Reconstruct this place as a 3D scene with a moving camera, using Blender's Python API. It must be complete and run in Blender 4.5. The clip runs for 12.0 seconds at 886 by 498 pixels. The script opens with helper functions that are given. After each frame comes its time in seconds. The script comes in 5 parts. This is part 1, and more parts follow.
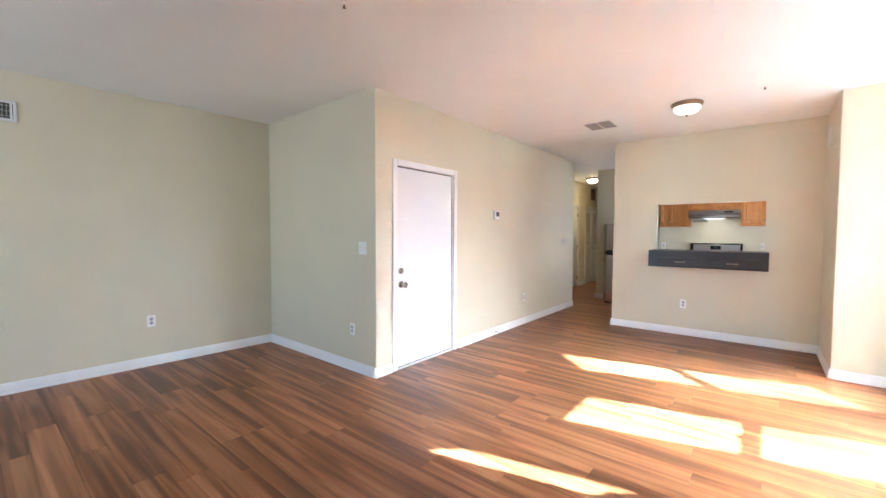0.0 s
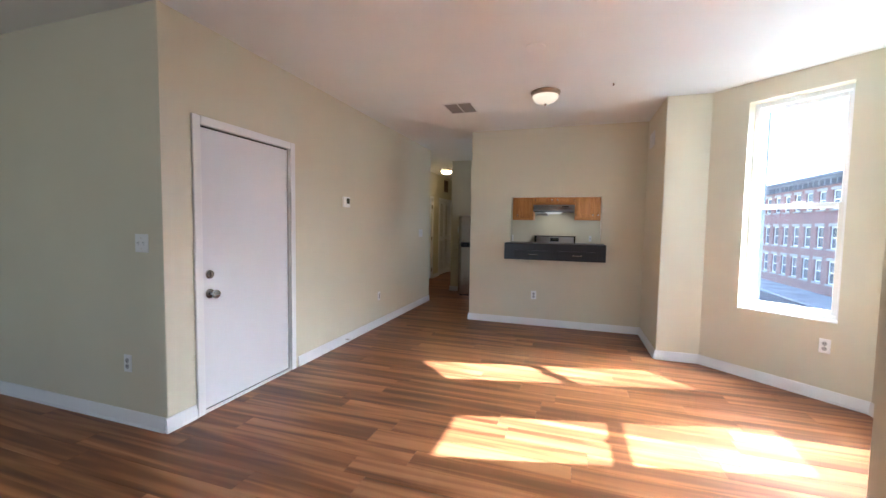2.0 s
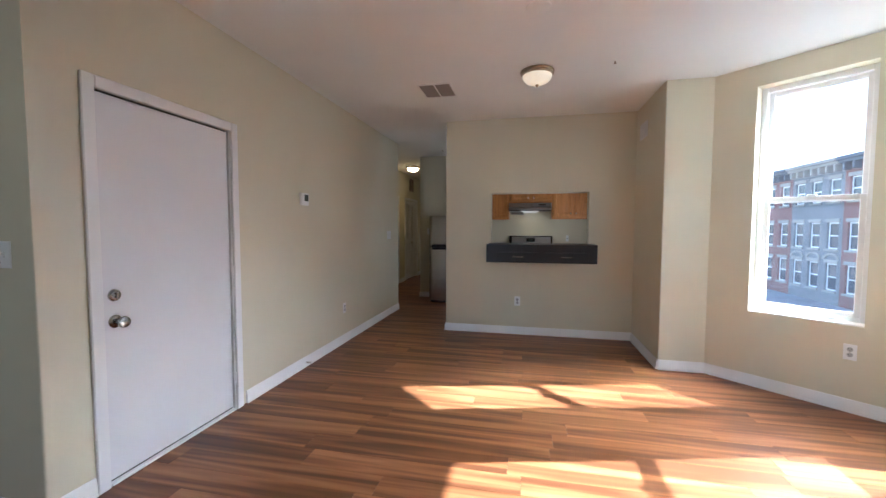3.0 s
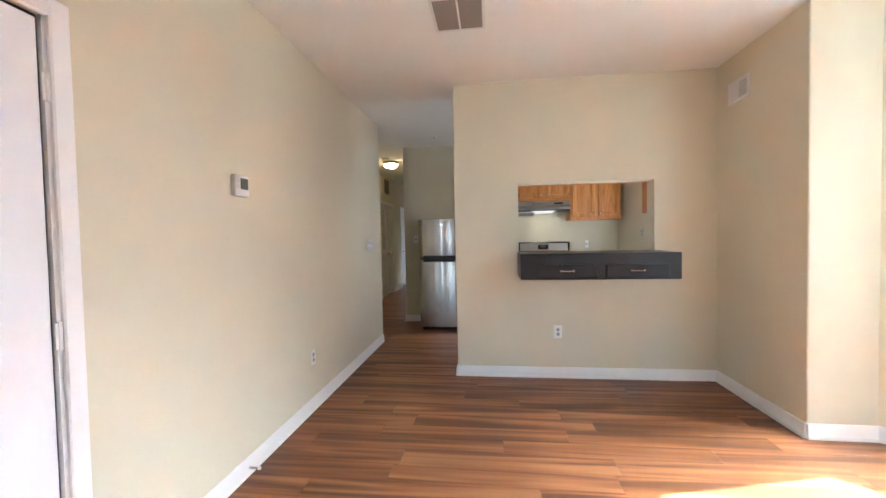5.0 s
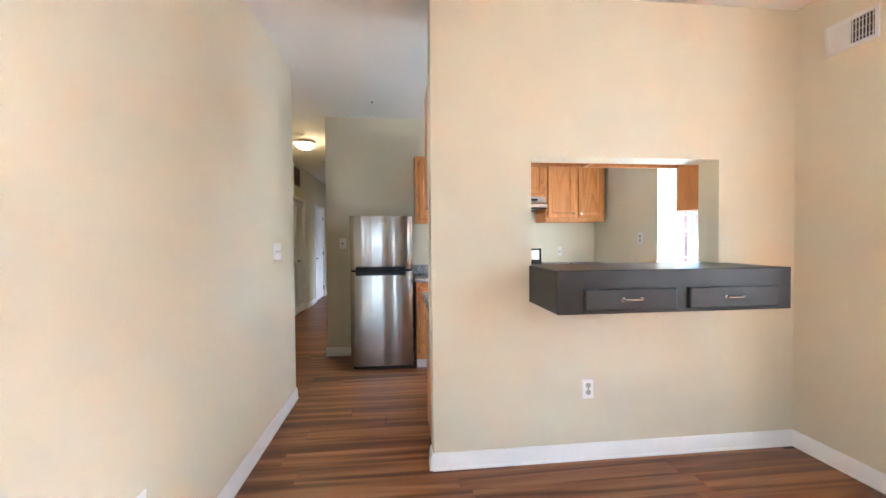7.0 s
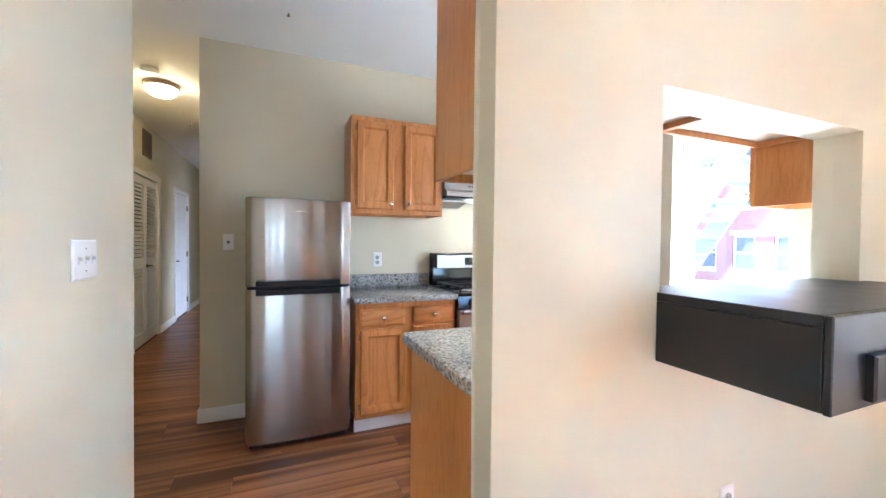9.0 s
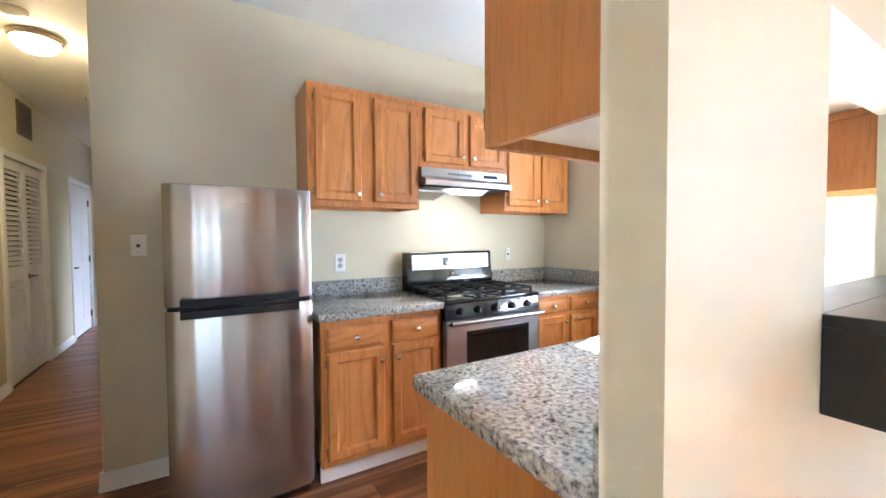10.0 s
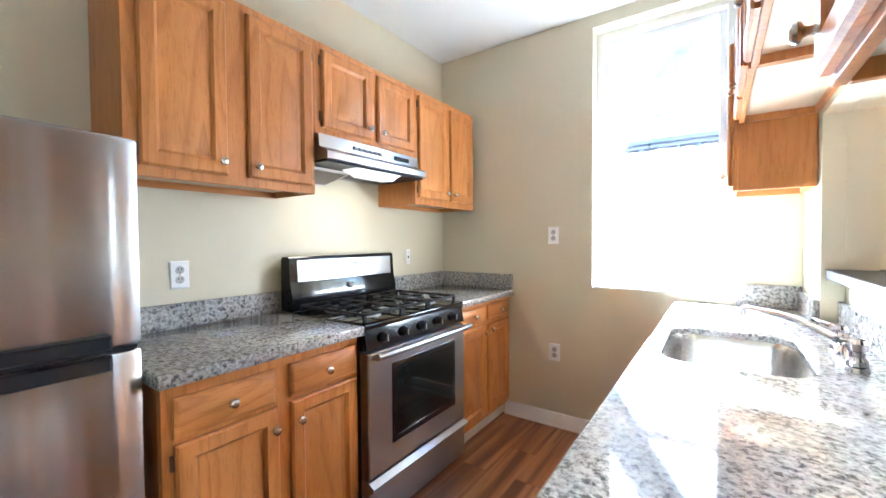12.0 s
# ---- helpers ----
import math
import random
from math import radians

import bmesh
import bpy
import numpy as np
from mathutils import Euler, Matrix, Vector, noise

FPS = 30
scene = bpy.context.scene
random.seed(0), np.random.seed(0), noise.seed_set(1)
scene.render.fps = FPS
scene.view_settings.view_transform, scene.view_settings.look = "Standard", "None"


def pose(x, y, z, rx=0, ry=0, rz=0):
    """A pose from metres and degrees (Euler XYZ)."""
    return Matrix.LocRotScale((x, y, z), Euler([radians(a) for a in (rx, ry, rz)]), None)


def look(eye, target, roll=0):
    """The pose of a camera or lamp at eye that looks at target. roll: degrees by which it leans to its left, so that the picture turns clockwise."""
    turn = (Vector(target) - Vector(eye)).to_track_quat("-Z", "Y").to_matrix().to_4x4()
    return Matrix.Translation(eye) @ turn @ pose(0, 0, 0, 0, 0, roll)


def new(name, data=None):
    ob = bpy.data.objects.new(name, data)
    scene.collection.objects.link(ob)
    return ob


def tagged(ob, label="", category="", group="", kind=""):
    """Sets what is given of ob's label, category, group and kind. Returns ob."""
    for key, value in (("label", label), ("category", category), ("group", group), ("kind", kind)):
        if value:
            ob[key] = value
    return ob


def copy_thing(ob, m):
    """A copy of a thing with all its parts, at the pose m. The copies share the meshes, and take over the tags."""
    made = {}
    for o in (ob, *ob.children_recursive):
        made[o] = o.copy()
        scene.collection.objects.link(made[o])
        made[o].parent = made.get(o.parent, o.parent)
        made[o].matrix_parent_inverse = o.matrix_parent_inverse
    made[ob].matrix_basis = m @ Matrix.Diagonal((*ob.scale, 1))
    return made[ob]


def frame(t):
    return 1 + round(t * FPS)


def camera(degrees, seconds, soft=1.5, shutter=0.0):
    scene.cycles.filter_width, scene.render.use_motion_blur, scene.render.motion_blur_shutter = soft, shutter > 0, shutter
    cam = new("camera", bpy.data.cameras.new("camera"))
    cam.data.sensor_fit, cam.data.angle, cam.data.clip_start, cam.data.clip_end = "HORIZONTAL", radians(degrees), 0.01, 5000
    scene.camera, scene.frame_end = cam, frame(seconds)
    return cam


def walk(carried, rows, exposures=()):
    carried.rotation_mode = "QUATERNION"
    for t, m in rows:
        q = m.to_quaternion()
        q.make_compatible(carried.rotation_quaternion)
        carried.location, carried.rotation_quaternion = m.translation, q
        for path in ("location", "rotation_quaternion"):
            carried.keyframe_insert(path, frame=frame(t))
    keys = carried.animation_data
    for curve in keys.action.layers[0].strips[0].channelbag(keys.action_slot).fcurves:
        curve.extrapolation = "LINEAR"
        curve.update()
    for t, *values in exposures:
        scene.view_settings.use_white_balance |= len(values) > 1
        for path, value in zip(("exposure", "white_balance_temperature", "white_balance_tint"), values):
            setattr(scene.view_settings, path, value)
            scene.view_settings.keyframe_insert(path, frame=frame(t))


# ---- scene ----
cam = camera(96.9, 12.0)
PATH = [
    (0, (1.165, 0.789, 1.357), (-0.099, 2.337, 1.276), 0.2),
    (0.5, (1.111, 0.887, 1.376), (0.002, 2.549, 1.273), 0.5),
    (1, (1.024, 1.023, 1.363), (0.076, 2.781, 1.253), 0.8),
    (1.5, (0.948, 1.211, 1.356), (0.163, 3.047, 1.239), 0.8),
    (2, (0.809, 1.416, 1.352), (0.192, 3.315, 1.233), 0.9),
    (2.5, (0.656, 1.659, 1.334), (0.161, 3.593, 1.218), 0.8),
    (3, (0.468, 1.929, 1.333), (0.046, 3.881, 1.225), 0.15),
    (3.5, (0.258, 2.213, 1.326), (-0.118, 4.175, 1.227), -0.25),
    (5.5, (-0.359, 3.644, 1.295), (-0.523, 5.637, 1.241), -1.3),
    (6, (-0.468, 3.995, 1.292), (-0.522, 5.994, 1.245), -1.2),
    (6.5, (-0.609, 4.358, 1.288), (-0.529, 6.356, 1.249), -0.9),
    (7, (-0.733, 4.722, 1.292), (-0.52, 6.71, 1.249), -0.5),
    (9, (-1.049, 6.066, 1.29), (-0.279, 7.912, 1.251), 0.6),
    (9.5, (-1.071, 6.352, 1.298), (-0.184, 8.143, 1.246), 0.2),
    (10, (-1.071, 6.62, 1.306), (-0.042, 8.334, 1.242), -0.4),
    (10.5, (-1.066, 6.868, 1.306), (0.11, 8.484, 1.234), -0.5),
    (11, (-1.04, 7.077, 1.299), (0.295, 8.565, 1.233), -1.0),
    (11.5, (-1.019, 7.251, 1.287), (0.475, 8.58, 1.229), -0.9),
    (12, (-1.008, 7.407, 1.272), (0.627, 8.558, 1.225), -0.4),
]
EXPOSURES = [(0, 4.29, 5170, 9), (1, 3.97, 5170, 8), (2, 3.27, 5170, 8), (2.5, 2.83, 5170, 8), (3.5, 2.98, 5150, 8), (5.5, 4.26, 5310, 7), (6.5, 4.55, 5260, 7), (9, 4.91, 4900, 8), (9.8, 5.00, 5020, 8), (10.5, 5.30, 5080, 7), (11.2, 4.93, 5130, 7), (12, 4.98, 5130, 7)]
walk(cam, [(t, look(eye, target, roll)) for t, eye, target, roll in PATH],
     exposures=[(t, stops, kelvin, tint) for t, stops, kelvin, tint in EXPOSURES])

# ---- world, sun and large lights ----
SUN_AWAY, SUN_UP = 76.2, 37.5
world = bpy.data.worlds.new("sky")
scene.world = world
world.use_nodes = True
wn = world.node_tree
sky = wn.nodes.new("ShaderNodeTexSky")
sky.sky_type, sky.sun_disc = "NISHITA", False
sky.sun_elevation, sky.sun_rotation = radians(SUN_UP), radians(SUN_AWAY)
wn.links.new(sky.outputs[0], wn.nodes["Background"].inputs[0])
wn.nodes["Background"].inputs[1].default_value = 0.085
sun_data = bpy.data.lights.new("sun", "SUN")
sun_data.energy, sun_data.angle, sun_data.color = 5.0, radians(0.55), (1.0, 0.97, 0.925)
sun = new("sun", sun_data)
sun_way = Vector((-0.971 * math.cos(radians(SUN_UP)), -0.239 * math.cos(radians(SUN_UP)), -math.sin(radians(SUN_UP))))
sun.matrix_basis = look((20, 5, 20), Vector((20, 5, 20)) + sun_way)


def area_lamp(name, eye, target, w, h, power, colour):
    d = bpy.data.lights.new(name, "AREA")
    d.shape, d.size, d.size_y, d.energy, d.color = "RECTANGLE", w, h, power, colour
    ob = new(name, d)
    ob.matrix_basis = look(eye, target)
    return ob


def bulb(name, place, power, colour, size=0.03):
    d = bpy.data.lights.new(name, "POINT")
    d.energy, d.color, d.shadow_soft_size = power, colour, size
    ob = new(name, d)
    ob.location = place
    return ob


# fill lamps added in the kitchen and south windows for sky and street light
area_lamp("kitchen_sill_fill", (1.645, 7.70, 0.998), (0.5, 7.9, 2.68), 0.66, 0.08, 0.8, (1.0, 0.98, 0.95))
area_lamp("south_window_fill", (-2.35, -2.66, 1.55), (-2.0, -1.0, 2.68), 1.2, 1.4, 3.6, (1.0, 0.985, 0.965))


# ---- materials ----
def material(name, colour, rough=0.5, metal=0.0, **more):
    m = bpy.data.materials.new(name)
    m.use_nodes = True
    b = m.node_tree.nodes["Principled BSDF"]
    b.inputs["Base Color"].default_value = (*colour, 1)
    b.inputs["Roughness"].default_value = rough
    b.inputs["Metallic"].default_value = metal
    for key, value in more.items():
        b.inputs[key.replace("_", " ")].default_value = value
    return m


def node(m, kind, **props):
    n = m.node_tree.nodes.new(kind)
    for key, value in props.items():
        if key in n.inputs:
            n.inputs[key].default_value = value
    return n


def link(m, a, b):
    m.node_tree.links.new(a, b)


def random_of(m, joined):
    if joined:
        return node(m, "ShaderNodeNewGeometry").outputs["Random Per Island"]
    return node(m, "ShaderNodeObjectInfo").outputs["Random"]


def place_of(m, scale, shift=False, joined=False):
    """World position, stretched, moved by a random step for each object where asked."""
    geo = node(m, "ShaderNodeNewGeometry")
    out = geo.outputs["Position"]
    if shift:
        rnd = random_of(m, joined)
        mul = m.node_tree.nodes.new("ShaderNodeVectorMath")
        mul.operation = "MULTIPLY_ADD"
        comb = node(m, "ShaderNodeCombineXYZ")
        for k in range(3):
            link(m, rnd, comb.inputs[k])
        link(m, comb.outputs[0], mul.inputs[0])
        mul.inputs[1].default_value = (31.0, 17.0, 23.0)
        link(m, out, mul.inputs[2])
        out = mul.outputs[0]
    mp = node(m, "ShaderNodeMapping")
    mp.inputs["Scale"].default_value = scale
    link(m, out, mp.inputs["Vector"])
    return mp.outputs[0]


def noise_of(m, vector, scale, detail=3.0, rough=0.55, dist=0.0):
    n = node(m, "ShaderNodeTexNoise")
    n.inputs["Scale"].default_value, n.inputs["Detail"].default_value = scale, detail
    n.inputs["Roughness"].default_value, n.inputs["Distortion"].default_value = rough, dist
    link(m, vector, n.inputs["Vector"])
    return n.outputs["Fac"]


def ramp_of(m, fac, stops):
    r = node(m, "ShaderNodeValToRGB")
    e = r.color_ramp.elements
    while len(e) < len(stops):
        e.new(0.5)
    for el, (p, c) in zip(e, stops):
        el.position, el.color = p, (*c, 1)
    link(m, fac, r.inputs[0])
    return r.outputs["Color"]


def mix_of(m, fac, a, b, how="MIX"):
    n = m.node_tree.nodes.new("ShaderNodeMix")
    n.data_type, n.blend_type = "RGBA", how
    if isinstance(fac, float):
        n.inputs[0].default_value = fac
    else:
        link(m, fac, n.inputs[0])
    for sock, v in ((n.inputs[6], a), (n.inputs[7], b)):
        if isinstance(v, tuple):
            sock.default_value = (*v, 1)
        else:
            link(m, v, sock)
    return n.outputs[2]


def bump_of(m, height, strength, distance=0.002):
    b = node(m, "ShaderNodeBump")
    b.inputs["Strength"].default_value, b.inputs["Distance"].default_value = strength, distance
    link(m, height, b.inputs["Height"])
    link(m, b.outputs[0], m.node_tree.nodes["Principled BSDF"].inputs["Normal"])


def set_input(m, key, out):
    link(m, out, m.node_tree.nodes["Principled BSDF"].inputs[key])


def range_of(m, fac, a, b):
    n = node(m, "ShaderNodeMapRange")
    n.inputs[3].default_value, n.inputs[4].default_value = a, b
    link(m, fac, n.inputs[0])
    return n.outputs[0]


def painted(name, colour, rough, bump=0.12, spread=0.04):
    m = material(name, colour, rough)
    p = place_of(m, (1, 1, 1))
    big = noise_of(m, p, 1.3, 3)
    low = tuple(c * (1 - spread) for c in colour)
    set_input(m, "Base Color", ramp_of(m, big, [(0.3, low), (0.7, colour)]))
    set_input(m, "Roughness", range_of(m, noise_of(m, p, 6, 2), rough - 0.06, rough + 0.06))
    bump_of(m, noise_of(m, p, 180, 2), bump, 0.002)
    return m


M_WALL = painted("cream_wall_paint", (0.69, 0.642, 0.482), 0.42, 0.10)
M_CEIL = painted("white_ceiling_paint", (0.85, 0.86, 0.83), 0.7, 0.18)
M_TRIM = painted("white_trim_paint", (0.86, 0.86, 0.845), 0.32, 0.04, 0.03)
M_DOOR = painted("white_door_paint", (0.79, 0.79, 0.80), 0.38, 0.05, 0.03)


def wood_floor(joined=False):
    """joined: the planks are islands of one mesh."""
    m = material("walnut_toned_laminate", (0.25, 0.12, 0.06), 0.36, Specular_IOR_Level=0.3)
    streak = noise_of(m, place_of(m, (0.30, 6.0, 1.0), True, joined), 2.0, 2.2, 0.5, 0.8)
    fine = noise_of(m, place_of(m, (2.5, 70.0, 1.0), True, joined), 3.0, 3, 0.6)
    cloud = noise_of(m, place_of(m, (1.0, 2.5, 1.0), True, joined), 1.6, 2, 0.5)
    base = ramp_of(m, streak, [(0.35, (0.118, 0.044, 0.0175)), (0.45, (0.190, 0.074, 0.028)), (0.54, (0.288, 0.118, 0.0455)), (0.65, (0.375, 0.172, 0.072))])
    tone = ramp_of(m, random_of(m, joined), [(0.0, (0.84, 0.82, 0.80)), (0.5, (0.96, 0.95, 0.94)), (0.80, (1.06, 1.06, 1.06)), (1.0, (1.24, 1.27, 1.29))])
    c = mix_of(m, 1.0, base, tone, "MULTIPLY")
    grain = ramp_of(m, fine, [(0.3, (0.90, 0.89, 0.88)), (0.7, (1.04, 1.04, 1.04))])
    shade = ramp_of(m, cloud, [(0.3, (0.88, 0.86, 0.84)), (0.7, (1.06, 1.06, 1.06))])
    set_input(m, "Base Color", mix_of(m, 1.0, mix_of(m, 1.0, c, grain, "MULTIPLY"), shade, "MULTIPLY"))
    set_input(m, "Roughness", range_of(m, fine, 0.30, 0.42))
    bump_of(m, fine, 0.08, 0.001)
    return m


def oak(name, scale, light=1.0, figure=1.0):
    """Flat-sawn oak: cathedral arches from the level lines of a stretched noise, and short dark pores."""
    m = material(name, (0.5, 0.25, 0.09), 0.38)
    p = place_of(m, scale, True)
    lines = m.node_tree.nodes.new("ShaderNodeMath")
    lines.operation = "MULTIPLY"
    lines.inputs[1].default_value = 11.0
    link(m, noise_of(m, p, 0.62, 1.2, 0.4, 0.25), lines.inputs[0])
    ring = m.node_tree.nodes.new("ShaderNodeMath")
    ring.operation = "FRACT"
    link(m, lines.outputs[0], ring.inputs[0])
    pores = noise_of(m, p, 16, 4, 0.7)
    big = noise_of(m, p, 0.35, 2)
    k = light
    base = ramp_of(m, big, [(0.3, (0.47 * k, 0.186 * k, 0.043 * k)), (0.7, (0.62 * k, 0.265 * k, 0.068 * k))])
    g1 = ramp_of(m, ring.outputs[0], [(0.0, (0.74, 0.66, 0.56)), (0.25, (0.92, 0.88, 0.83)), (0.55, (1.06, 1.06, 1.06)), (0.90, (1.0, 1.0, 1.0)), (1.0, (0.76, 0.68, 0.58))])
    g2 = ramp_of(m, pores, [(0.36, (0.74, 0.66, 0.57)), (0.50, (1.0, 1.0, 1.0))])
    set_input(m, "Base Color", mix_of(m, 0.55, mix_of(m, 0.65 * figure, base, g1, "MULTIPLY"), g2, "MULTIPLY"))
    set_input(m, "Roughness", range_of(m, pores, 0.44, 0.32))
    bump_of(m, pores, 0.15, 0.001)
    return m


def granite():
    m = material("speckled_granite", (0.45, 0.43, 0.4), 0.05)
    p = place_of(m, (1, 1, 1))
    blot = noise_of(m, p, 72, 4, 0.70, 0.3)
    base = ramp_of(m, blot, [(0.35, (0.10, 0.10, 0.104)), (0.43, (0.26, 0.258, 0.25)), (0.50, (0.40, 0.39, 0.37)), (0.64, (0.58, 0.565, 0.535))])
    v = node(m, "ShaderNodeTexVoronoi")
    v.inputs["Scale"].default_value = 100
    link(m, p, v.inputs["Vector"])
    spot = ramp_of(m, v.outputs["Color"], [(0.10, (0.10, 0.095, 0.10)), (0.24, (1, 1, 1))])
    warm = ramp_of(m, noise_of(m, p, 14, 2), [(0.42, (1.0, 1.0, 1.0)), (0.62, (1.0, 0.97, 0.92))])
    grey = ramp_of(m, noise_of(m, p, 5, 2), [(0.35, (0.80, 0.82, 0.86)), (0.6, (1.0, 1.0, 1.0))])
    c = mix_of(m, 0.7, base, spot, "MULTIPLY")
    set_input(m, "Base Color", mix_of(m, 1.0, mix_of(m, 1.0, c, warm, "MULTIPLY"), grey, "MULTIPLY"))
    set_input(m, "Roughness", range_of(m, blot, 0.035, 0.07))
    return m


def steel(name, colour, rough, stretch, aniso=0.0, turn=0.0, wavy=0.0):
    """Brushed metal; wavy: how much the sheet bellies from side to side."""
    m = material(name, colour, rough, 1.0, Anisotropic=aniso, Anisotropic_Rotation=turn)
    n = noise_of(m, place_of(m, stretch), 120, 2, 0.6)
    if aniso:
        tan = node(m, "ShaderNodeTangent")
        tan.direction_type, tan.axis = "RADIAL", "Z"
        set_input(m, "Tangent", tan.outputs[0])
    if not wavy:
        set_input(m, "Roughness", range_of(m, n, rough - 0.015, rough + 0.02))
        set_input(m, "Base Color", ramp_of(m, n, [(0.3, tuple(c * 0.95 for c in colour)), (0.7, colour)]))
    if wavy:
        bump_of(m, noise_of(m, place_of(m, (1.0, 0.0, 0.03)), 6.5, 1.5, 0.5), wavy, 0.02)
    return m


M_FLOOR, M_FLOOR_FAR = wood_floor(), wood_floor(True)
M_OAK = oak("honey_oak_upright", (9.0, 9.0, 1.1))
M_OAK_X = oak("honey_oak_lying", (1.1, 9.0, 9.0))
M_OAK_SIDE = oak("honey_oak_veneer", (5.0, 5.0, 0.5), 0.98, 0.4)
M_LINER = painted("pale_cabinet_liner", (0.74, 0.62, 0.44), 0.4, 0.03)
M_GRANITE = granite()
M_MESH = painted("greasy_filter_mesh", (0.30, 0.275, 0.235), 0.5, 0.4, 0.3)
M_STEEL = steel("brushed_stainless", (0.46, 0.455, 0.45), 0.30, (0.05, 0.05, 4.0), 0.5, 0.25)
M_STEEL_FRIDGE = steel("brushed_stainless_door", (0.45, 0.435, 0.42), 0.27, (0.05, 0.05, 4.0), 0.8, 0.25, 0.55)
M_SINK = steel("satin_sink_steel", (0.72, 0.72, 0.71), 0.22, (6, 6, 6))
M_CHROME = material("chrome", (0.78, 0.78, 0.80), 0.07, 1.0)
M_NICKEL = material("satin_nickel", (0.70, 0.66, 0.60), 0.24, 1.0)
M_BRONZE = steel("aged_bronze", (0.23, 0.16, 0.10), 0.34, (8, 8, 8))
M_BLACK = material("black_plastic", (0.010, 0.010, 0.011), 0.38, Specular_IOR_Level=0.28)
M_ENAMEL = material("black_enamel", (0.008, 0.008, 0.009), 0.10)
M_IRON = painted("cast_iron_grate", (0.009, 0.009, 0.009), 0.7, 0.3)
M_GREY = material("dark_grey_side_panel", (0.055, 0.055, 0.06), 0.45)
M_SHELF = painted("charcoal_shelf_paint", (0.016, 0.016, 0.018), 0.36, 0.08, 0.3)
M_PLATE = material("white_cover_plate", (0.86, 0.86, 0.84), 0.35)
M_SLOT = material("dark_slot", (0.03, 0.03, 0.03), 0.6)
M_VENT = material("white_vent_metal", (0.72, 0.72, 0.70), 0.4)
M_DUCT = material("dark_duct", (0.05, 0.045, 0.04), 0.8)
M_LCD = material("grey_display", (0.08, 0.09, 0.07), 0.15)
M_GLASS = material("dusty_glare_glass", (1, 1, 1), 0.0, Transmission_Weight=1.0, IOR=1.45)
# thin dust film, whose pale veil also stands in for glare haze
dust_glare = M_GLASS.node_tree.nodes.new("ShaderNodeBsdfTranslucent")
dust_glare.inputs["Color"].default_value = (0.86, 0.90, 1.0, 1)
film = M_GLASS.node_tree.nodes.new("ShaderNodeMixShader")
link(M_GLASS, range_of(M_GLASS, noise_of(M_GLASS, place_of(M_GLASS, (1, 1, 1)), 2.2, 4), 0.003, 0.012), film.inputs[0])
link(M_GLASS, M_GLASS.node_tree.nodes["Principled BSDF"].outputs[0], film.inputs[1])
link(M_GLASS, dust_glare.outputs[0], film.inputs[2])
link(M_GLASS, film.outputs[0], M_GLASS.node_tree.nodes["Material Output"].inputs[0])
M_LOCK = material("worn_nickel_lockset", (0.40, 0.37, 0.33), 0.2, 1.0)
M_BRASS = steel("brushed_nickel_brass", (0.34, 0.27, 0.18), 0.30, (8, 8, 8))
M_OVENGLASS = material("dark_oven_glass", (0.006, 0.008, 0.007), 0.05)
M_ALAB = material("frosted_lamp_glass", (0.9, 0.82, 0.66), 0.45)


# ---- mesh helpers ----
def thing(name, x, y, z, label, category, group="", kind=""):
    ob = new(name)
    ob.empty_display_size = 0.05
    ob.matrix_basis = pose(x, y, z)
    return tagged(ob, label, category, group, kind)


def finish(name, bm, mat, angle=32):
    bmesh.ops.recalc_face_normals(bm, faces=bm.faces[:])
    me = bpy.data.meshes.new(name)
    bm.to_mesh(me)
    bm.free()
    for f in me.polygons:
        f.use_smooth = True
    me.set_sharp_from_angle(angle=radians(angle))
    me.materials.append(mat)
    return new(name, me)


def part(name, bm, mat, parent, label=""):
    """One mesh under a thing or a part, given in the world's metres."""
    ob = finish(name, bm, mat)
    ob.parent = parent
    if parent.parent is None:
        ob.matrix_parent_inverse = parent.matrix_basis.inverted()
    return tagged(ob, label)


def structure(name, bm, mat, label, category):
    return tagged(finish(name, bm, mat), label, category, "", "structure")


def box(x0, y0, z0, x1, y1, z1, bevel=0.0, bm=None, seg=1):
    own = bmesh.new()
    bmesh.ops.create_cube(own, size=1.0)
    for v in own.verts:
        v.co = Vector((x0 + (v.co.x + 0.5) * (x1 - x0), y0 + (v.co.y + 0.5) * (y1 - y0), z0 + (v.co.z + 0.5) * (z1 - z0)))
    if bevel:
        bmesh.ops.bevel(own, geom=own.edges[:], offset=bevel, segments=seg, affect="EDGES", profile=0.5)
    return merged(bm, own)


def merged(bm, own):
    if bm is None:
        return own
    me = bpy.data.meshes.new("tmp")
    own.to_mesh(me)
    own.free()
    bm.from_mesh(me)
    bpy.data.meshes.remove(me)
    return bm


def rings_mesh(rings, bm=None, cap=(True, True)):
    """Joins rings of points, all of one count, by quads."""
    own = bmesh.new()
    vs = [[own.verts.new(p) for p in r] for r in rings]
    n = len(vs[0])
    for a, b in zip(vs, vs[1:]):
        for k in range(n):
            own.faces.new((a[k], a[(k + 1) % n], b[(k + 1) % n], b[k]))
    if cap[0]:
        own.faces.new(list(reversed(vs[0])))
    if cap[1]:
        own.faces.new(vs[-1])
    return merged(bm, own)


def frame_of(way):
    w = Vector(way).normalized()
    u = w.cross(Vector((0, 0, 1)) if abs(w.z) < 0.9 else Vector((1, 0, 0))).normalized()
    return u, w.cross(u)


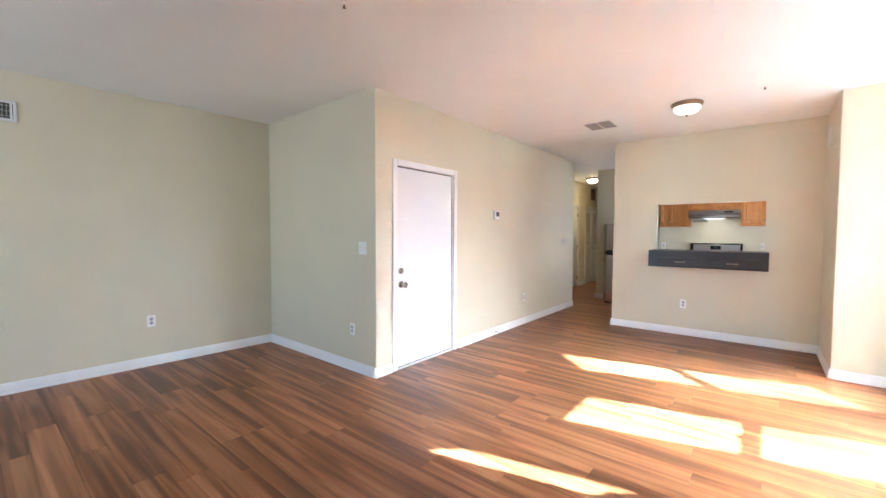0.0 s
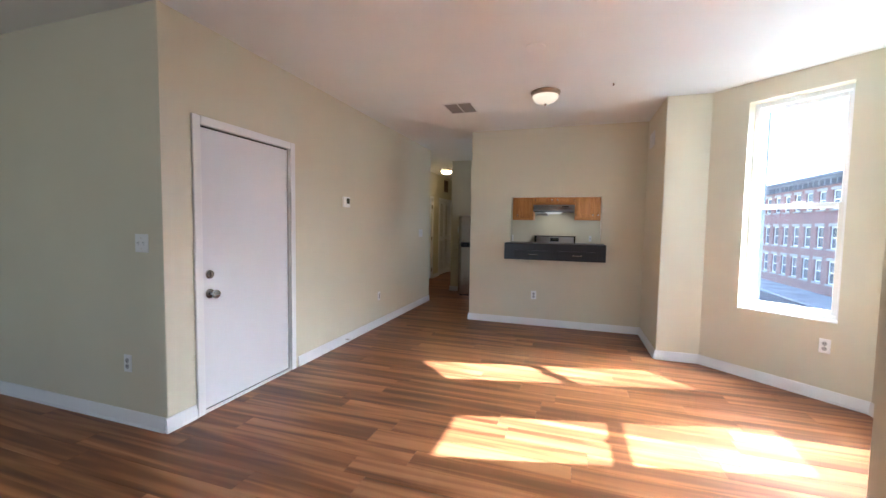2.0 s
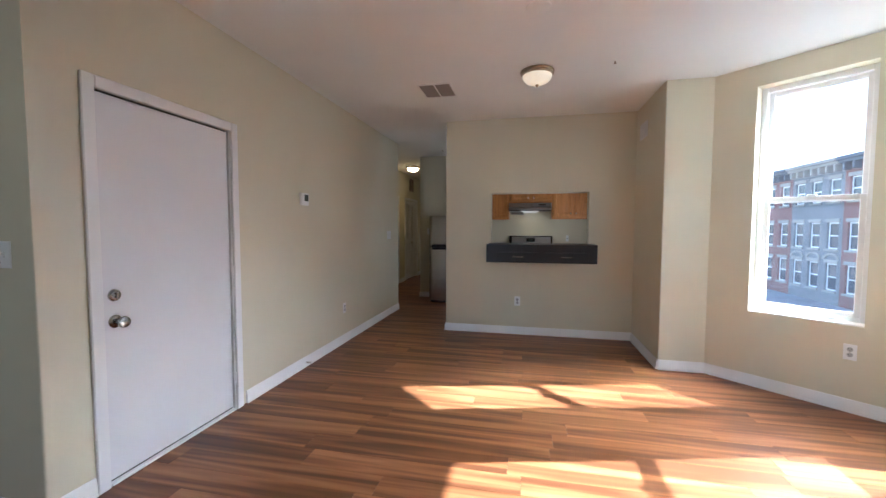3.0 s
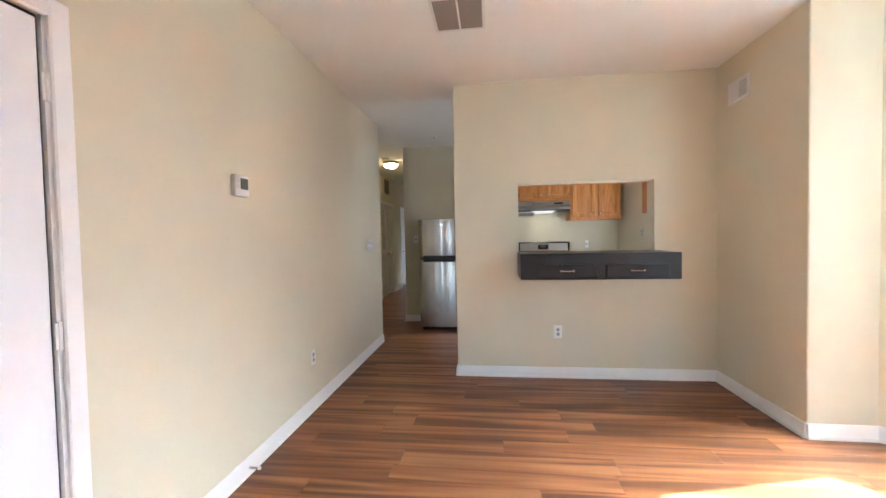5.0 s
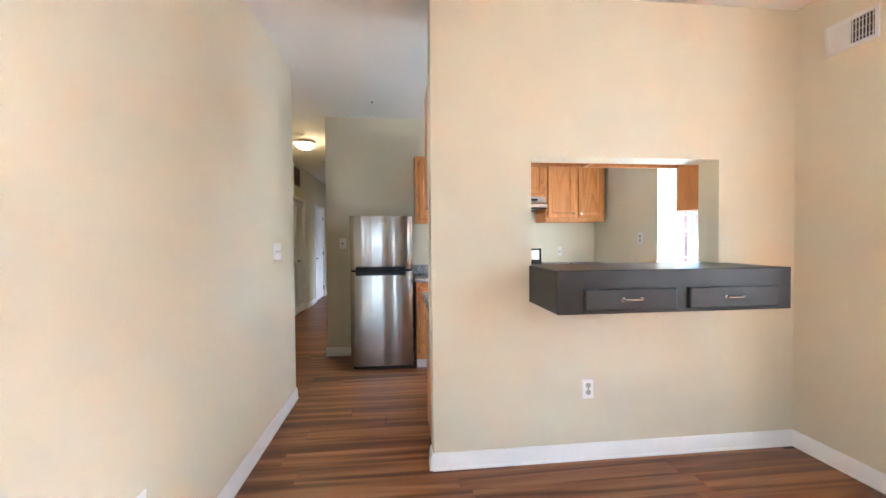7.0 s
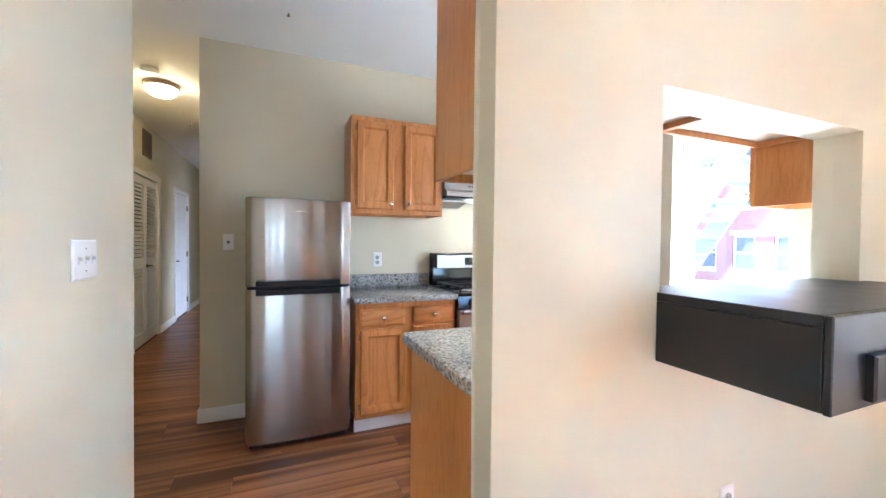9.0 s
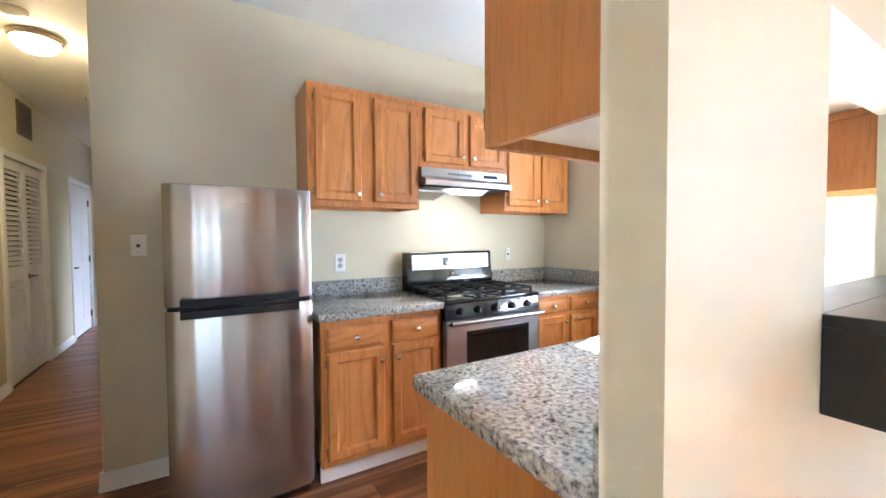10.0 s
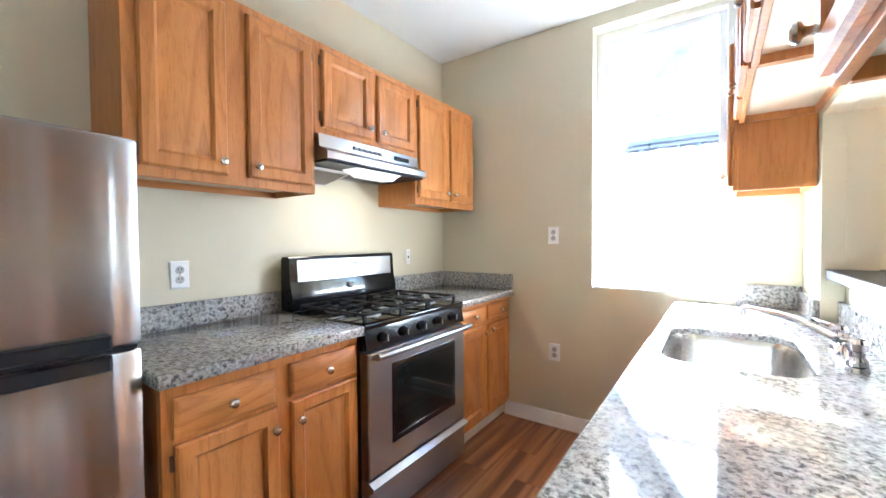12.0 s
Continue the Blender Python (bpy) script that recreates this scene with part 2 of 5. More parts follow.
def tube(points, radii, seg=12, bm=None):
    """A round tube along points; radii is one number or one for each point."""
    pts = [Vector(p) for p in points]
    rr = radii if isinstance(radii, (list, tuple)) else [radii] * len(pts)
    rings = []
    u0 = None
    for k, p in enumerate(pts):
        way = pts[min(k + 1, len(pts) - 1)] - pts[max(k - 1, 0)]
        u, v = frame_of(way)
        if u0 is not None and u.dot(u0) < 0:
            u, v = -u, -v
        u0 = u
        rings.append([p + rr[k] * (math.cos(a) * u + math.sin(a) * v) for a in (2 * math.pi * j / seg for j in range(seg))])
    return rings_mesh(rings, bm)


def lathe(centre, profile, seg=28, axis="z", bm=None):
    """Turns (radius, height) pairs round an axis through centre."""
    c = Vector(centre)
    rings = []
    for r, h in profile:
        ring = []
        for j in range(seg):
            a = 2 * math.pi * j / seg
            p = (r * math.cos(a), r * math.sin(a), h)
            ring.append(c + Vector(p if axis == "z" else (p[0], p[2], p[1]) if axis == "y" else (p[2], p[0], p[1])))
        rings.append(ring)
    return rings_mesh(rings, bm)


def prism(poly, z0, z1, bm=None):
    return rings_mesh([[(x, y, z0) for x, y in poly], [(x, y, z1) for x, y in poly]], bm)


def wall_mesh(p0, p1, thick, z0, z1, openings=(), bm=None):
    """A wall whose inner face runs from p0 to p1 and whose body lies to the right of that way. Openings: (a, b, za, zb) along it."""
    p0, p1 = Vector((*p0, 0)), Vector((*p1, 0))
    length, u = (p1 - p0).length, (p1 - p0).normalized()
    w = Vector((u.y, -u.x, 0)) * thick
    ss = sorted({0.0, length, *(v for o in openings for v in o[:2])})
    zs = sorted({z0, z1, *(v for o in openings for v in o[2:])})
    solid = lambda i, k: 0 <= i < len(ss) - 1 and 0 <= k < len(zs) - 1 and not any(
        o[0] <= (ss[i] + ss[i + 1]) / 2 <= o[1] and o[2] <= (zs[k] + zs[k + 1]) / 2 <= o[3] for o in openings)
    own = bmesh.new()
    cache = {}

    def vert(i, k, d):
        if (i, k, d) not in cache:
            cache[i, k, d] = own.verts.new(p0 + u * ss[i] + w * d + Vector((0, 0, zs[k])))
        return cache[i, k, d]

    for i in range(len(ss) - 1):
        for k in range(len(zs) - 1):
            if not solid(i, k):
                continue
            for d in (0, 1):
                own.faces.new((vert(i, k, d), vert(i + 1, k, d), vert(i + 1, k + 1, d), vert(i, k + 1, d)))
            if not solid(i - 1, k):
                own.faces.new((vert(i, k, 0), vert(i, k + 1, 0), vert(i, k + 1, 1), vert(i, k, 1)))
            if not solid(i + 1, k):
                own.faces.new((vert(i + 1, k, 0), vert(i + 1, k + 1, 0), vert(i + 1, k + 1, 1), vert(i + 1, k, 1)))
            if not solid(i, k - 1):
                own.faces.new((vert(i, k, 0), vert(i + 1, k, 0), vert(i + 1, k, 1), vert(i, k, 1)))
            if not solid(i, k + 1):
                own.faces.new((vert(i, k + 1, 0), vert(i + 1, k + 1, 0), vert(i + 1, k + 1, 1), vert(i, k + 1, 1)))
    return merged(bm, own)


def eased(bm, *corners):
    """Rounds the upright edges of a wall that stand at the given places, as a corner bead does."""
    for x, y in corners:
        edges = [e for e in bm.edges if all(abs(v.co.x - x) < 1e-4 and abs(v.co.y - y) < 1e-4 for v in e.verts)]
        bmesh.ops.bevel(bm, geom=edges, offset=0.011, segments=3, affect="EDGES", profile=0.5)
    return bm


# ---- the large structure ----
H = 2.68
LEFT, WEST, EAST, SOUTH = -1.606, -3.56, 1.685, -2.6
SKEW = 0.34 / 5.8


def west_at(y):
    return WEST - (3.2 - y) * SKEW


PART, KITCH_E, KITCH_N, HALL_W, HALL_E, HALL_N = 6.905, 1.59, 9.24, -2.55, -1.562, 15.6
BAY = [(1.685, 5.93), (2.078, 5.93), (2.97, 5.106), (2.97, 3.90), (1.885, 2.90), (1.685, 2.90)]

plain = "cream painted plaster wall with a fine roller texture"
structure("wall_west", wall_mesh((west_at(SOUTH - 0.2), SOUTH - 0.2), (WEST, 3.2), -0.15, 0, H), M_WALL, plain, "wall")
structure("wall_nook", wall_mesh((WEST, 3.2), (LEFT - 0.15, 3.2), -0.12, 0, H), M_WALL, plain, "wall")
structure("wall_entry", eased(wall_mesh((LEFT, 3.2), (LEFT, 8.05), -0.15, 0, H, [(0.245, 1.175, 0, 2.012)]), (LEFT, 3.2), (LEFT, 8.05)), M_WALL, plain + " with the entry door", "wall")
structure("wall_hall_return", wall_mesh((HALL_W, 8.05), (LEFT - 0.15, 8.05), 0.12, 0, H), M_WALL, plain, "wall")
structure("wall_south", wall_mesh((west_at(SOUTH), SOUTH), (EAST, SOUTH), 0.2, 0, H, [(0.9, 2.2, 0.75, 2.45)]), M_WALL, plain + " with a window opening", "wall")
structure("wall_east", wall_mesh((EAST, SOUTH - 0.2), (EAST, 2.90), 0.20, 0, H), M_WALL, plain, "wall")
structure("wall_bay_near", wall_mesh(BAY[4], BAY[3], 0.24, 0, H, [(0.52, 1.205, 0.63, 2.505)]), M_WALL, plain + " of the bay with a window", "wall")
structure("wall_bay_front", wall_mesh(BAY[3], BAY[2], 0.24, 0, H, [(0.30, 0.985, 0.63, 2.505)]), M_WALL, plain + " of the bay with a window", "wall")
L_FAR = (Vector(BAY[1]) - Vector(BAY[2])).length
structure("wall_bay_far", wall_mesh(BAY[2], BAY[1], 0.24, 0, H, [(L_FAR - 0.999, L_FAR - 0.314, 0.63, 2.505)]), M_WALL, plain + " of the bay with a window", "wall")
structure("wall_chase", eased(prism([(EAST, 5.93), (2.078, 5.93), (2.30, 6.06), (2.30, PART + 0.115), (EAST, PART + 0.115)], 0, H), (EAST, 5.93)), M_WALL, plain + " boxed round a duct chase", "wall")
structure("wall_partition", eased(wall_mesh((EAST, PART + 0.092), (-0.565, PART + 0.092), -0.092, 0, H, [(EAST - 1.178, EAST - 0.01, 1.10, 1.765)]), (-0.565, PART), (-0.565, PART + 0.092)), M_WALL, plain + " with a pass-through opening to the kitchen", "wall")
structure("wall_furring", wall_mesh((KITCH_E, PART + 0.165), (0.01, PART + 0.165), -0.0725, 0, H, [(KITCH_E - 1.178, KITCH_E - 0.01, 0, 1.765)]), M_WALL, plain + " furred out behind the cabinets", "wall")
structure("wall_kitchen_east", wall_mesh((KITCH_E, PART + 0.117), (KITCH_E, KITCH_N + 0.12), 0.26, 0, H, [(7.335 - PART - 0.117, 8.07 - PART - 0.117, 0.957, 2.60)]), M_WALL, plain + " with the kitchen window", "wall")
structure("wall_kitchen_north", wall_mesh((HALL_E + 0.12, KITCH_N), (KITCH_E, KITCH_N), -0.12, 0, H), M_WALL, plain, "wall")
structure("wall_hall_east", eased(wall_mesh((HALL_E, KITCH_N), (HALL_E, HALL_N), 0.12, 0, H, [(4.0, 5.0, 0, 2.05)]), (HALL_E, KITCH_N)), M_WALL, plain + " of the hall with an open doorway", "wall")
structure("wall_hall_west", wall_mesh((HALL_W, 7.98), (HALL_W, HALL_N), -0.12, 0, H, [(2.02, 2.86, 0, 2.03), (3.42, 4.42, 0, 2.03), (5.35, 6.25, 0, 2.03)]), M_WALL, plain + " of the hall with doors", "wall")
structure("wall_hall_north", wall_mesh((HALL_W - 0.12, HALL_N), (1.0, HALL_N), -0.12, 0, H), M_WALL, plain, "wall")
structure("wall_bedroom_south", wall_mesh((HALL_E + 0.12, 12.6), (1.0, 12.6), 0.12, 0, H), M_WALL, plain, "wall")
structure("wall_bedroom_east", wall_mesh((1.0, 12.48), (1.0, HALL_N + 0.12), 0.2, 0, H, [(0.7, 2.5, 0.7, 2.4)]), M_WALL, plain + " with a window opening", "wall")

outline = [(west_at(SOUTH - 0.2) - 0.15, SOUTH - 0.2), (EAST + 0.2, SOUTH - 0.2), (EAST + 0.2, 2.72), (1.98, 2.72), (3.21, 3.80), (3.21, 5.21), (2.28, 6.06), (2.3, HALL_N + 0.12), (WEST - 0.15, HALL_N + 0.12)]
structure("ceiling", prism(outline, H, H + 0.2), M_CEIL, "white painted flat ceiling with faint roller marks", "ceiling")
M_BRICKWALL = painted("red_brown_brick", (0.26, 0.11, 0.075), 0.85, 0.5, 0.35)
M_SUBFLOOR = painted("dark_underlay", (0.05, 0.03, 0.02), 0.8)
structure("floor", prism(outline, -0.16, -0.0045), M_SUBFLOOR, "walnut-toned laminate plank floor with streaky grain", "floor")
structure("lower_storey", prism(outline, -3.8, -0.162), M_BRICKWALL, "brick storey under the flat", "building")


# ---- trim ----
def baseboard(name, p0, p1, label="white painted baseboard with a moulded top edge"):
    """Runs from p0 to p1 with the room on the left of that way."""
    a, b = Vector((*p0, 0)), Vector((*p1, 0))
    u = (b - a).normalized()
    n = Vector((-u.y, u.x, 0))
    prof = [(0.0, 0.0), (0.020, 0.0), (0.020, 0.010), (0.015, 0.018), (0.015, 0.066), (0.011, 0.074), (0.011, 0.084), (0.005, 0.094), (0.0, 0.095)]
    rings = [[p + n * d + Vector((0, 0, z)) for d, z in prof] for p in (a, b)]
    return structure(name, rings_mesh(rings), M_TRIM, label, "baseboard")


for p0, p1 in [((WEST, 3.2), (west_at(SOUTH), SOUTH)), ((LEFT - 0.012, 3.2), (WEST, 3.2)), ((LEFT, 3.40), (LEFT, 3.185)), ((LEFT, 8.05), (LEFT, 4.462)), ((HALL_W, 8.05), (LEFT - 0.001, 8.05)),
               (BAY[0], (EAST, PART)), ((EAST, PART), (-0.567, PART)), ((-0.565, PART - 0.012), (-0.565, PART + 0.092)), (BAY[1], BAY[0]), (BAY[2], BAY[1]), (BAY[3], BAY[2]), (BAY[4], BAY[3]), (BAY[5], BAY[4]), ((EAST, SOUTH), (EAST, 2.90)),
               ((west_at(SOUTH), SOUTH), (EAST, SOUTH)), ((KITCH_E, 7.63), (KITCH_E, 8.68)), ((-1.23, KITCH_N), (HALL_E - 0.012, KITCH_N)), ((HALL_E, KITCH_N), (HALL_E, 13.24)), ((HALL_E, 14.24), (HALL_E, HALL_N)),
               ((HALL_W, 9.94), (HALL_W, 8.05)), ((HALL_W, 11.35), (HALL_W, 10.90)), ((HALL_W, 13.27), (HALL_W, 12.46)), ((HALL_W, HALL_N), (HALL_W, 14.29)), ((HALL_E, HALL_N), (HALL_W, HALL_N))]:
    baseboard("baseboard", p0, p1)


# ---- windows ----
def window_unit(name, m, w, h, label, sill=True):
    """Double-hung window, centred on x, its inner wall face at y = 0 and outside towards +y; foot at z = 0."""
    ob = tagged(new(name), label, "window", "", "structure")
    y0 = 0.11
    FR = 0.042
    bm = box(-w / 2, y0, 0, -w / 2 + FR, y0 + 0.09, h, 0.004)
    box(w / 2 - FR, y0, 0, w / 2, y0 + 0.09, h, 0.004, bm)
    box(-w / 2 + FR, y0, h - FR, w / 2 - FR, y0 + 0.09, h, 0.004, bm)
    box(-w / 2 + FR, y0, 0, w / 2 - FR, y0 + 0.09, FR, 0.004, bm)
    part("window_frame", bm, M_TRIM, ob)
    half = h / 2
    for nm, za, zb, yy in (("lower_sash", FR, half + 0.023, y0 + 0.01), ("upper_sash", half - 0.023, h - FR, y0 + 0.045)):
        x0, x1, r = -w / 2 + FR, w / 2 - FR, 0.036
        bm = box(x0, yy, za, x0 + r, yy + 0.03, zb, 0.004)
        box(x1 - r, yy, za, x1, yy + 0.03, zb, 0.004, bm)
        box(x0 + r, yy, za, x1 - r, yy + 0.03, za + r, 0.004, bm)
        box(x0 + r, yy, zb - r, x1 - r, yy + 0.03, zb, 0.004, bm)
        sash = part(nm, bm, M_TRIM, ob)
        pane = part("pane", box(x0 + r - 0.004, yy + 0.012, za + r - 0.004, x1 - r + 0.004, yy + 0.018, zb - r + 0.004), M_GLASS, sash, "clear window glass")
        pane.visible_shadow = False
        if nm == "lower_sash":
            part("sash_lock", box(-0.03, yy - 0.012, zb - 0.004, 0.03, yy + 0.02, zb + 0.014, 0.005), M_TRIM, sash)
    if sill:
        part("window_sill", box(-w / 2 + 0.003, 0.003, -0.001, w / 2 - 0.003, y0 - 0.002, 0.012, 0.004), M_TRIM, ob, "white painted sill board")
    ob.matrix_basis = m
    return ob


def window_in(name, a, b, s0, s1, z0, z1, label):
    """Window between s0 and s1 along the inner wall line from a to b, outside to its right."""
    a, b = Vector(a), Vector(b)
    u = (b - a).normalized()
    c = a + u * (s0 + s1) / 2
    yaw = math.degrees(math.atan2(-u.x, u.y)) - 90
    return window_unit(name, pose(c.x, c.y, z0, 0, 0, yaw), s1 - s0, z1 - z0, label)


white_win = "white vinyl double-hung window in a deep plaster reveal"
window_in("window_1", BAY[2], BAY[1], L_FAR - 0.999, L_FAR - 0.314, 0.63, 2.505, white_win)
window_in("window_2", BAY[3], BAY[2], 0.30, 0.985, 0.63, 2.505, white_win)
window_in("window_3", BAY[4], BAY[3], 0.52, 1.205, 0.63, 2.505, white_win)
window_in("window_4", (KITCH_E, 7.0), (KITCH_E, 9.0), 0.335, 1.07, 0.957, 2.60, white_win + " over the sink")


# ---- outdoors ----
def asphalt(name, colour):
    m = material(name, colour, 0.85)
    p = place_of(m, (1, 1, 1))
    set_input(m, "Base Color", ramp_of(m, noise_of(m, p, 0.6, 5), [(0.3, tuple(c * 0.75 for c in colour)), (0.7, tuple(c * 1.2 for c in colour))]))
    bump_of(m, noise_of(m, p, 90, 3), 0.4, 0.01)
    return m


M_ROAD, M_WALK, M_GROUND = asphalt("asphalt", (0.06, 0.06, 0.062)), asphalt("pavement_concrete", (0.34, 0.33, 0.31)), asphalt("bare_ground", (0.16, 0.14, 0.11))
GROUND = -3.8
structure("ground", box(-400, -400, GROUND - 0.5, 400, 400, GROUND), M_GROUND, "bare ground of the neighbourhood reaching the horizon", "ground")
structure("road", box(8.0, -200, GROUND - 0.1, 16.5, 200, GROUND + 0.02), M_ROAD, "worn grey asphalt street", "road")
structure("pavement", box(3.8, -200, GROUND - 0.1, 8.0, 200, GROUND + 0.15, 0.02), M_WALK, "pale concrete pavement with a kerb", "pavement")
structure("pavement", box(16.5, -200, GROUND - 0.1, 20.0, 200, GROUND + 0.15, 0.02), M_WALK, "pale concrete pavement with a kerb", "pavement")


# ---- living room ----
def door_casing(name, along, x, y0, y1, z1, w=0.058, label="white painted door casing"):
    """Casing round an opening in a wall that faces +x; y0, y1: the opening."""
    bm = box(x - 0.002, y0 - w, 0, x + 0.018, y0 + 0.004, z1 + w, 0.005)
    box(x - 0.002, y1 - 0.004, 0, x + 0.018, y1 + w, z1 + w, 0.005, bm)
    box(x - 0.002, y0 + 0.004, z1 - 0.004, x + 0.018, y1 - 0.004, z1 + w, 0.005, bm)
    box(x - 0.12, y0 - 0.001, 0, x - 0.003, y0 + 0.012, z1, 0, bm)
    box(x - 0.12, y1 - 0.012, 0, x - 0.003, y1 + 0.001, z1, 0, bm)
    return structure(name, bm, M_TRIM, label, "trim")


def hinge(door, x, y, z, mat=None):
    bm = tube([(x, y, z - 0.045), (x, y, z + 0.045)], 0.007, 8)
    box(x - 0.006, y - 0.014, z - 0.042, x + 0.002, y + 0.014, z + 0.042, 0.001, bm)
    return part("hinge", bm, mat or M_TRIM, door, "painted butt hinge")


door_casing("trim_1", "y", LEFT, 3.462, 4.366, 2.012)
entry = thing("door_1", LEFT, 3.91, 0.004, "flush white entry door, closed, with knob and deadbolt", "door", "", "structure")
leaf = part("door_leaf", box(LEFT - 0.050, 3.481, 0.024, LEFT - 0.010, 4.345, 1.999, 0.003), M_DOOR, entry)
for hz in (0.235, 1.01, 1.79):
    hinge(leaf, LEFT + 0.002, 4.358, hz)
knob = part("doorknob", lathe((LEFT - 0.010, 3.535, 0.845), [(0.002, 0), (0.034, 0.0), (0.034, 0.005), (0.026, 0.011), (0.013, 0.014), (0.012, 0.034), (0.020, 0.040), (0.029, 0.050), (0.031, 0.060), (0.027, 0.070), (0.012, 0.075), (0.001, 0.075)], 24, "x"), M_LOCK, leaf, "worn nickel doorknob")
part("thumb_turn", box(LEFT + 0.006, 3.530, 0.963, LEFT + 0.020, 3.540, 0.999, 0.003), M_NICKEL, leaf)
part("deadbolt", lathe((LEFT - 0.010, 3.535, 0.981), [(0.002, 0), (0.032, 0), (0.031, 0.008), (0.024, 0.016), (0.010, 0.018), (0.001, 0.018)], 24, "x"), M_LOCK, leaf, "worn nickel deadbolt")
part("threshold", box(LEFT - 0.12, 3.476, 0.0005, LEFT + 0.012, 4.352, 0.013, 0.003), M_TRIM, entry, "white painted threshold")
# dark strips fill the gaps round the leaf and act as their shade
part("foot_gap_strip", box(LEFT - 0.046, 3.483, 0.0135, LEFT - 0.018, 4.343, 0.0235), M_SLOT, entry, "dark strip painting the shaded gap under the leaf")
gap_strip = box(LEFT - 0.060, 3.475, 1.9995, LEFT - 0.020, 4.353, 2.011)
box(LEFT - 0.060, 4.3455, 0.014, LEFT - 0.020, 4.3535, 1.9994, 0, gap_strip)
box(LEFT - 0.060, 3.4745, 0.014, LEFT - 0.024, 3.4805, 1.9994, 0, gap_strip)
part("edge_gap_strip", gap_strip, M_SLOT, entry, "dark strip painting the shaded gap round the leaf")
structure("wall_behind_entry", wall_mesh((LEFT - 0.155, 3.33), (LEFT - 0.155, 4.6), -0.04, 0, H), M_WALL, plain + " of the stair landing", "wall")


M_SOCKET = material("grey_socket_face", (0.46, 0.46, 0.45), 0.4)


def wall_plate(name, label, w, h, slots):
    """A cover plate facing -y, centred on its origin. slots: kind of inserts."""
    ob = tagged(new(name), label, "outlet" if "outlet" in name else "switch", "electrical plates")
    bm = rings_mesh([[(-w / 2, 0, -h / 2), (w / 2, 0, -h / 2), (w / 2, 0, h / 2), (-w / 2, 0, h / 2)],
                     [(-w / 2, -0.002, -h / 2), (w / 2, -0.002, -h / 2), (w / 2, -0.002, h / 2), (-w / 2, -0.002, h / 2)],
                     [(-w / 2 + 0.005, -0.006, -h / 2 + 0.005), (w / 2 - 0.005, -0.006, -h / 2 + 0.005), (w / 2 - 0.005, -0.006, h / 2 - 0.005), (-w / 2 + 0.005, -0.006, h / 2 - 0.005)]])
    plate = part("cover_plate", bm, M_PLATE, ob)
    if slots == "duplex":
        for z in (-0.02, 0.02):
            face = part("socket_face", lathe((0, -0.006, z), [(0.017, 0.001), (0.0165, -0.002), (0.014, -0.0025), (0.001, -0.0025)], 18, "y"), M_SOCKET, plate)
            for dx in (-0.006, 0.006):
                part("slot", box(dx - 0.0014, -0.0092, z - 0.001, dx + 0.0014, -0.0084, z + 0.008), M_SLOT, face)
            part("slot", box(-0.002, -0.0092, z - 0.010, 0.002, -0.0084, z - 0.006), M_SLOT, face)
    if slots in ("toggles", "triple"):
        for dx in (-0.023, 0.023) if slots == "toggles" else (-0.046, 0.0, 0.046):
            part("slot", box(dx - 0.006, -0.0068, -0.013, dx + 0.006, -0.0058, 0.013), M_VENT, plate)
            part("toggle", box(dx - 0.004, -0.018, -0.002, dx + 0.004, -0.006, 0.010, 0.002), M_PLATE, plate)
    if slots == "jack":
        part("jack", box(-0.008, -0.008, -0.008, 0.008, -0.0055, 0.008, 0.001), M_SLOT, plate)
    for z in ((0.0,) if slots == "duplex" else (-0.034, 0.034)):
        part("screw", lathe((0, -0.006, z), [(0.003, 0.0005), (0.003, -0.001), (0.001, -0.0006)], 8, "y"), M_NICKEL, plate)
    return ob


outlet = wall_plate("outlet", "white duplex outlet with cover plate on cream wall", 0.072, 0.116, "duplex")
outlet_spots = [(LEFT + 0.0005, 6.103, 0.40, 90), (-1.95, 3.1995, 0.41, 0), (west_at(1.98) + 0.001, 1.98, 0.455, 90 - math.degrees(math.atan(SKEW))), (0.348, PART - 0.0005, 0.417, 0), (KITCH_E - 0.0005, 8.322, 1.297, -90),
                (KITCH_E - 0.0005, 8.315, 0.505, -90), (-0.308, KITCH_N - 0.0005, 1.134, 0), (2.764, 5.2951, 0.44, -42.8)]
outlet.matrix_basis = pose(*outlet_spots[0][:3], 0, 0, outlet_spots[0][3])
for sx, sy, sz, sr in outlet_spots[1:]:
    copy_thing(outlet, pose(sx, sy, sz, 0, 0, sr))
switch = wall_plate("switch", "white double toggle switch plate on cream wall", 0.116, 0.118, "toggles")
switch.matrix_basis = pose(-1.788, 3.1995, 1.21, 0, 0, 0)
wide_switch = wall_plate("switch", "wide white triple toggle switch plate on cream wall", 0.165, 0.122, "triple")
wide_switch.matrix_basis = pose(LEFT + 0.0005, 7.606, 1.222, 0, 0, 90)
jack = wall_plate("outlet", "white phone jack plate beside the refrigerator", 0.070, 0.114, "jack")
jack.matrix_basis = pose(-1.384, KITCH_N - 0.0005, 1.268)
jack2 = wall_plate("outlet", "narrow white utility plate over the counter", 0.045, 0.11, "jack")
jack2.matrix_basis = pose(1.153, KITCH_N - 0.0005, 1.150)

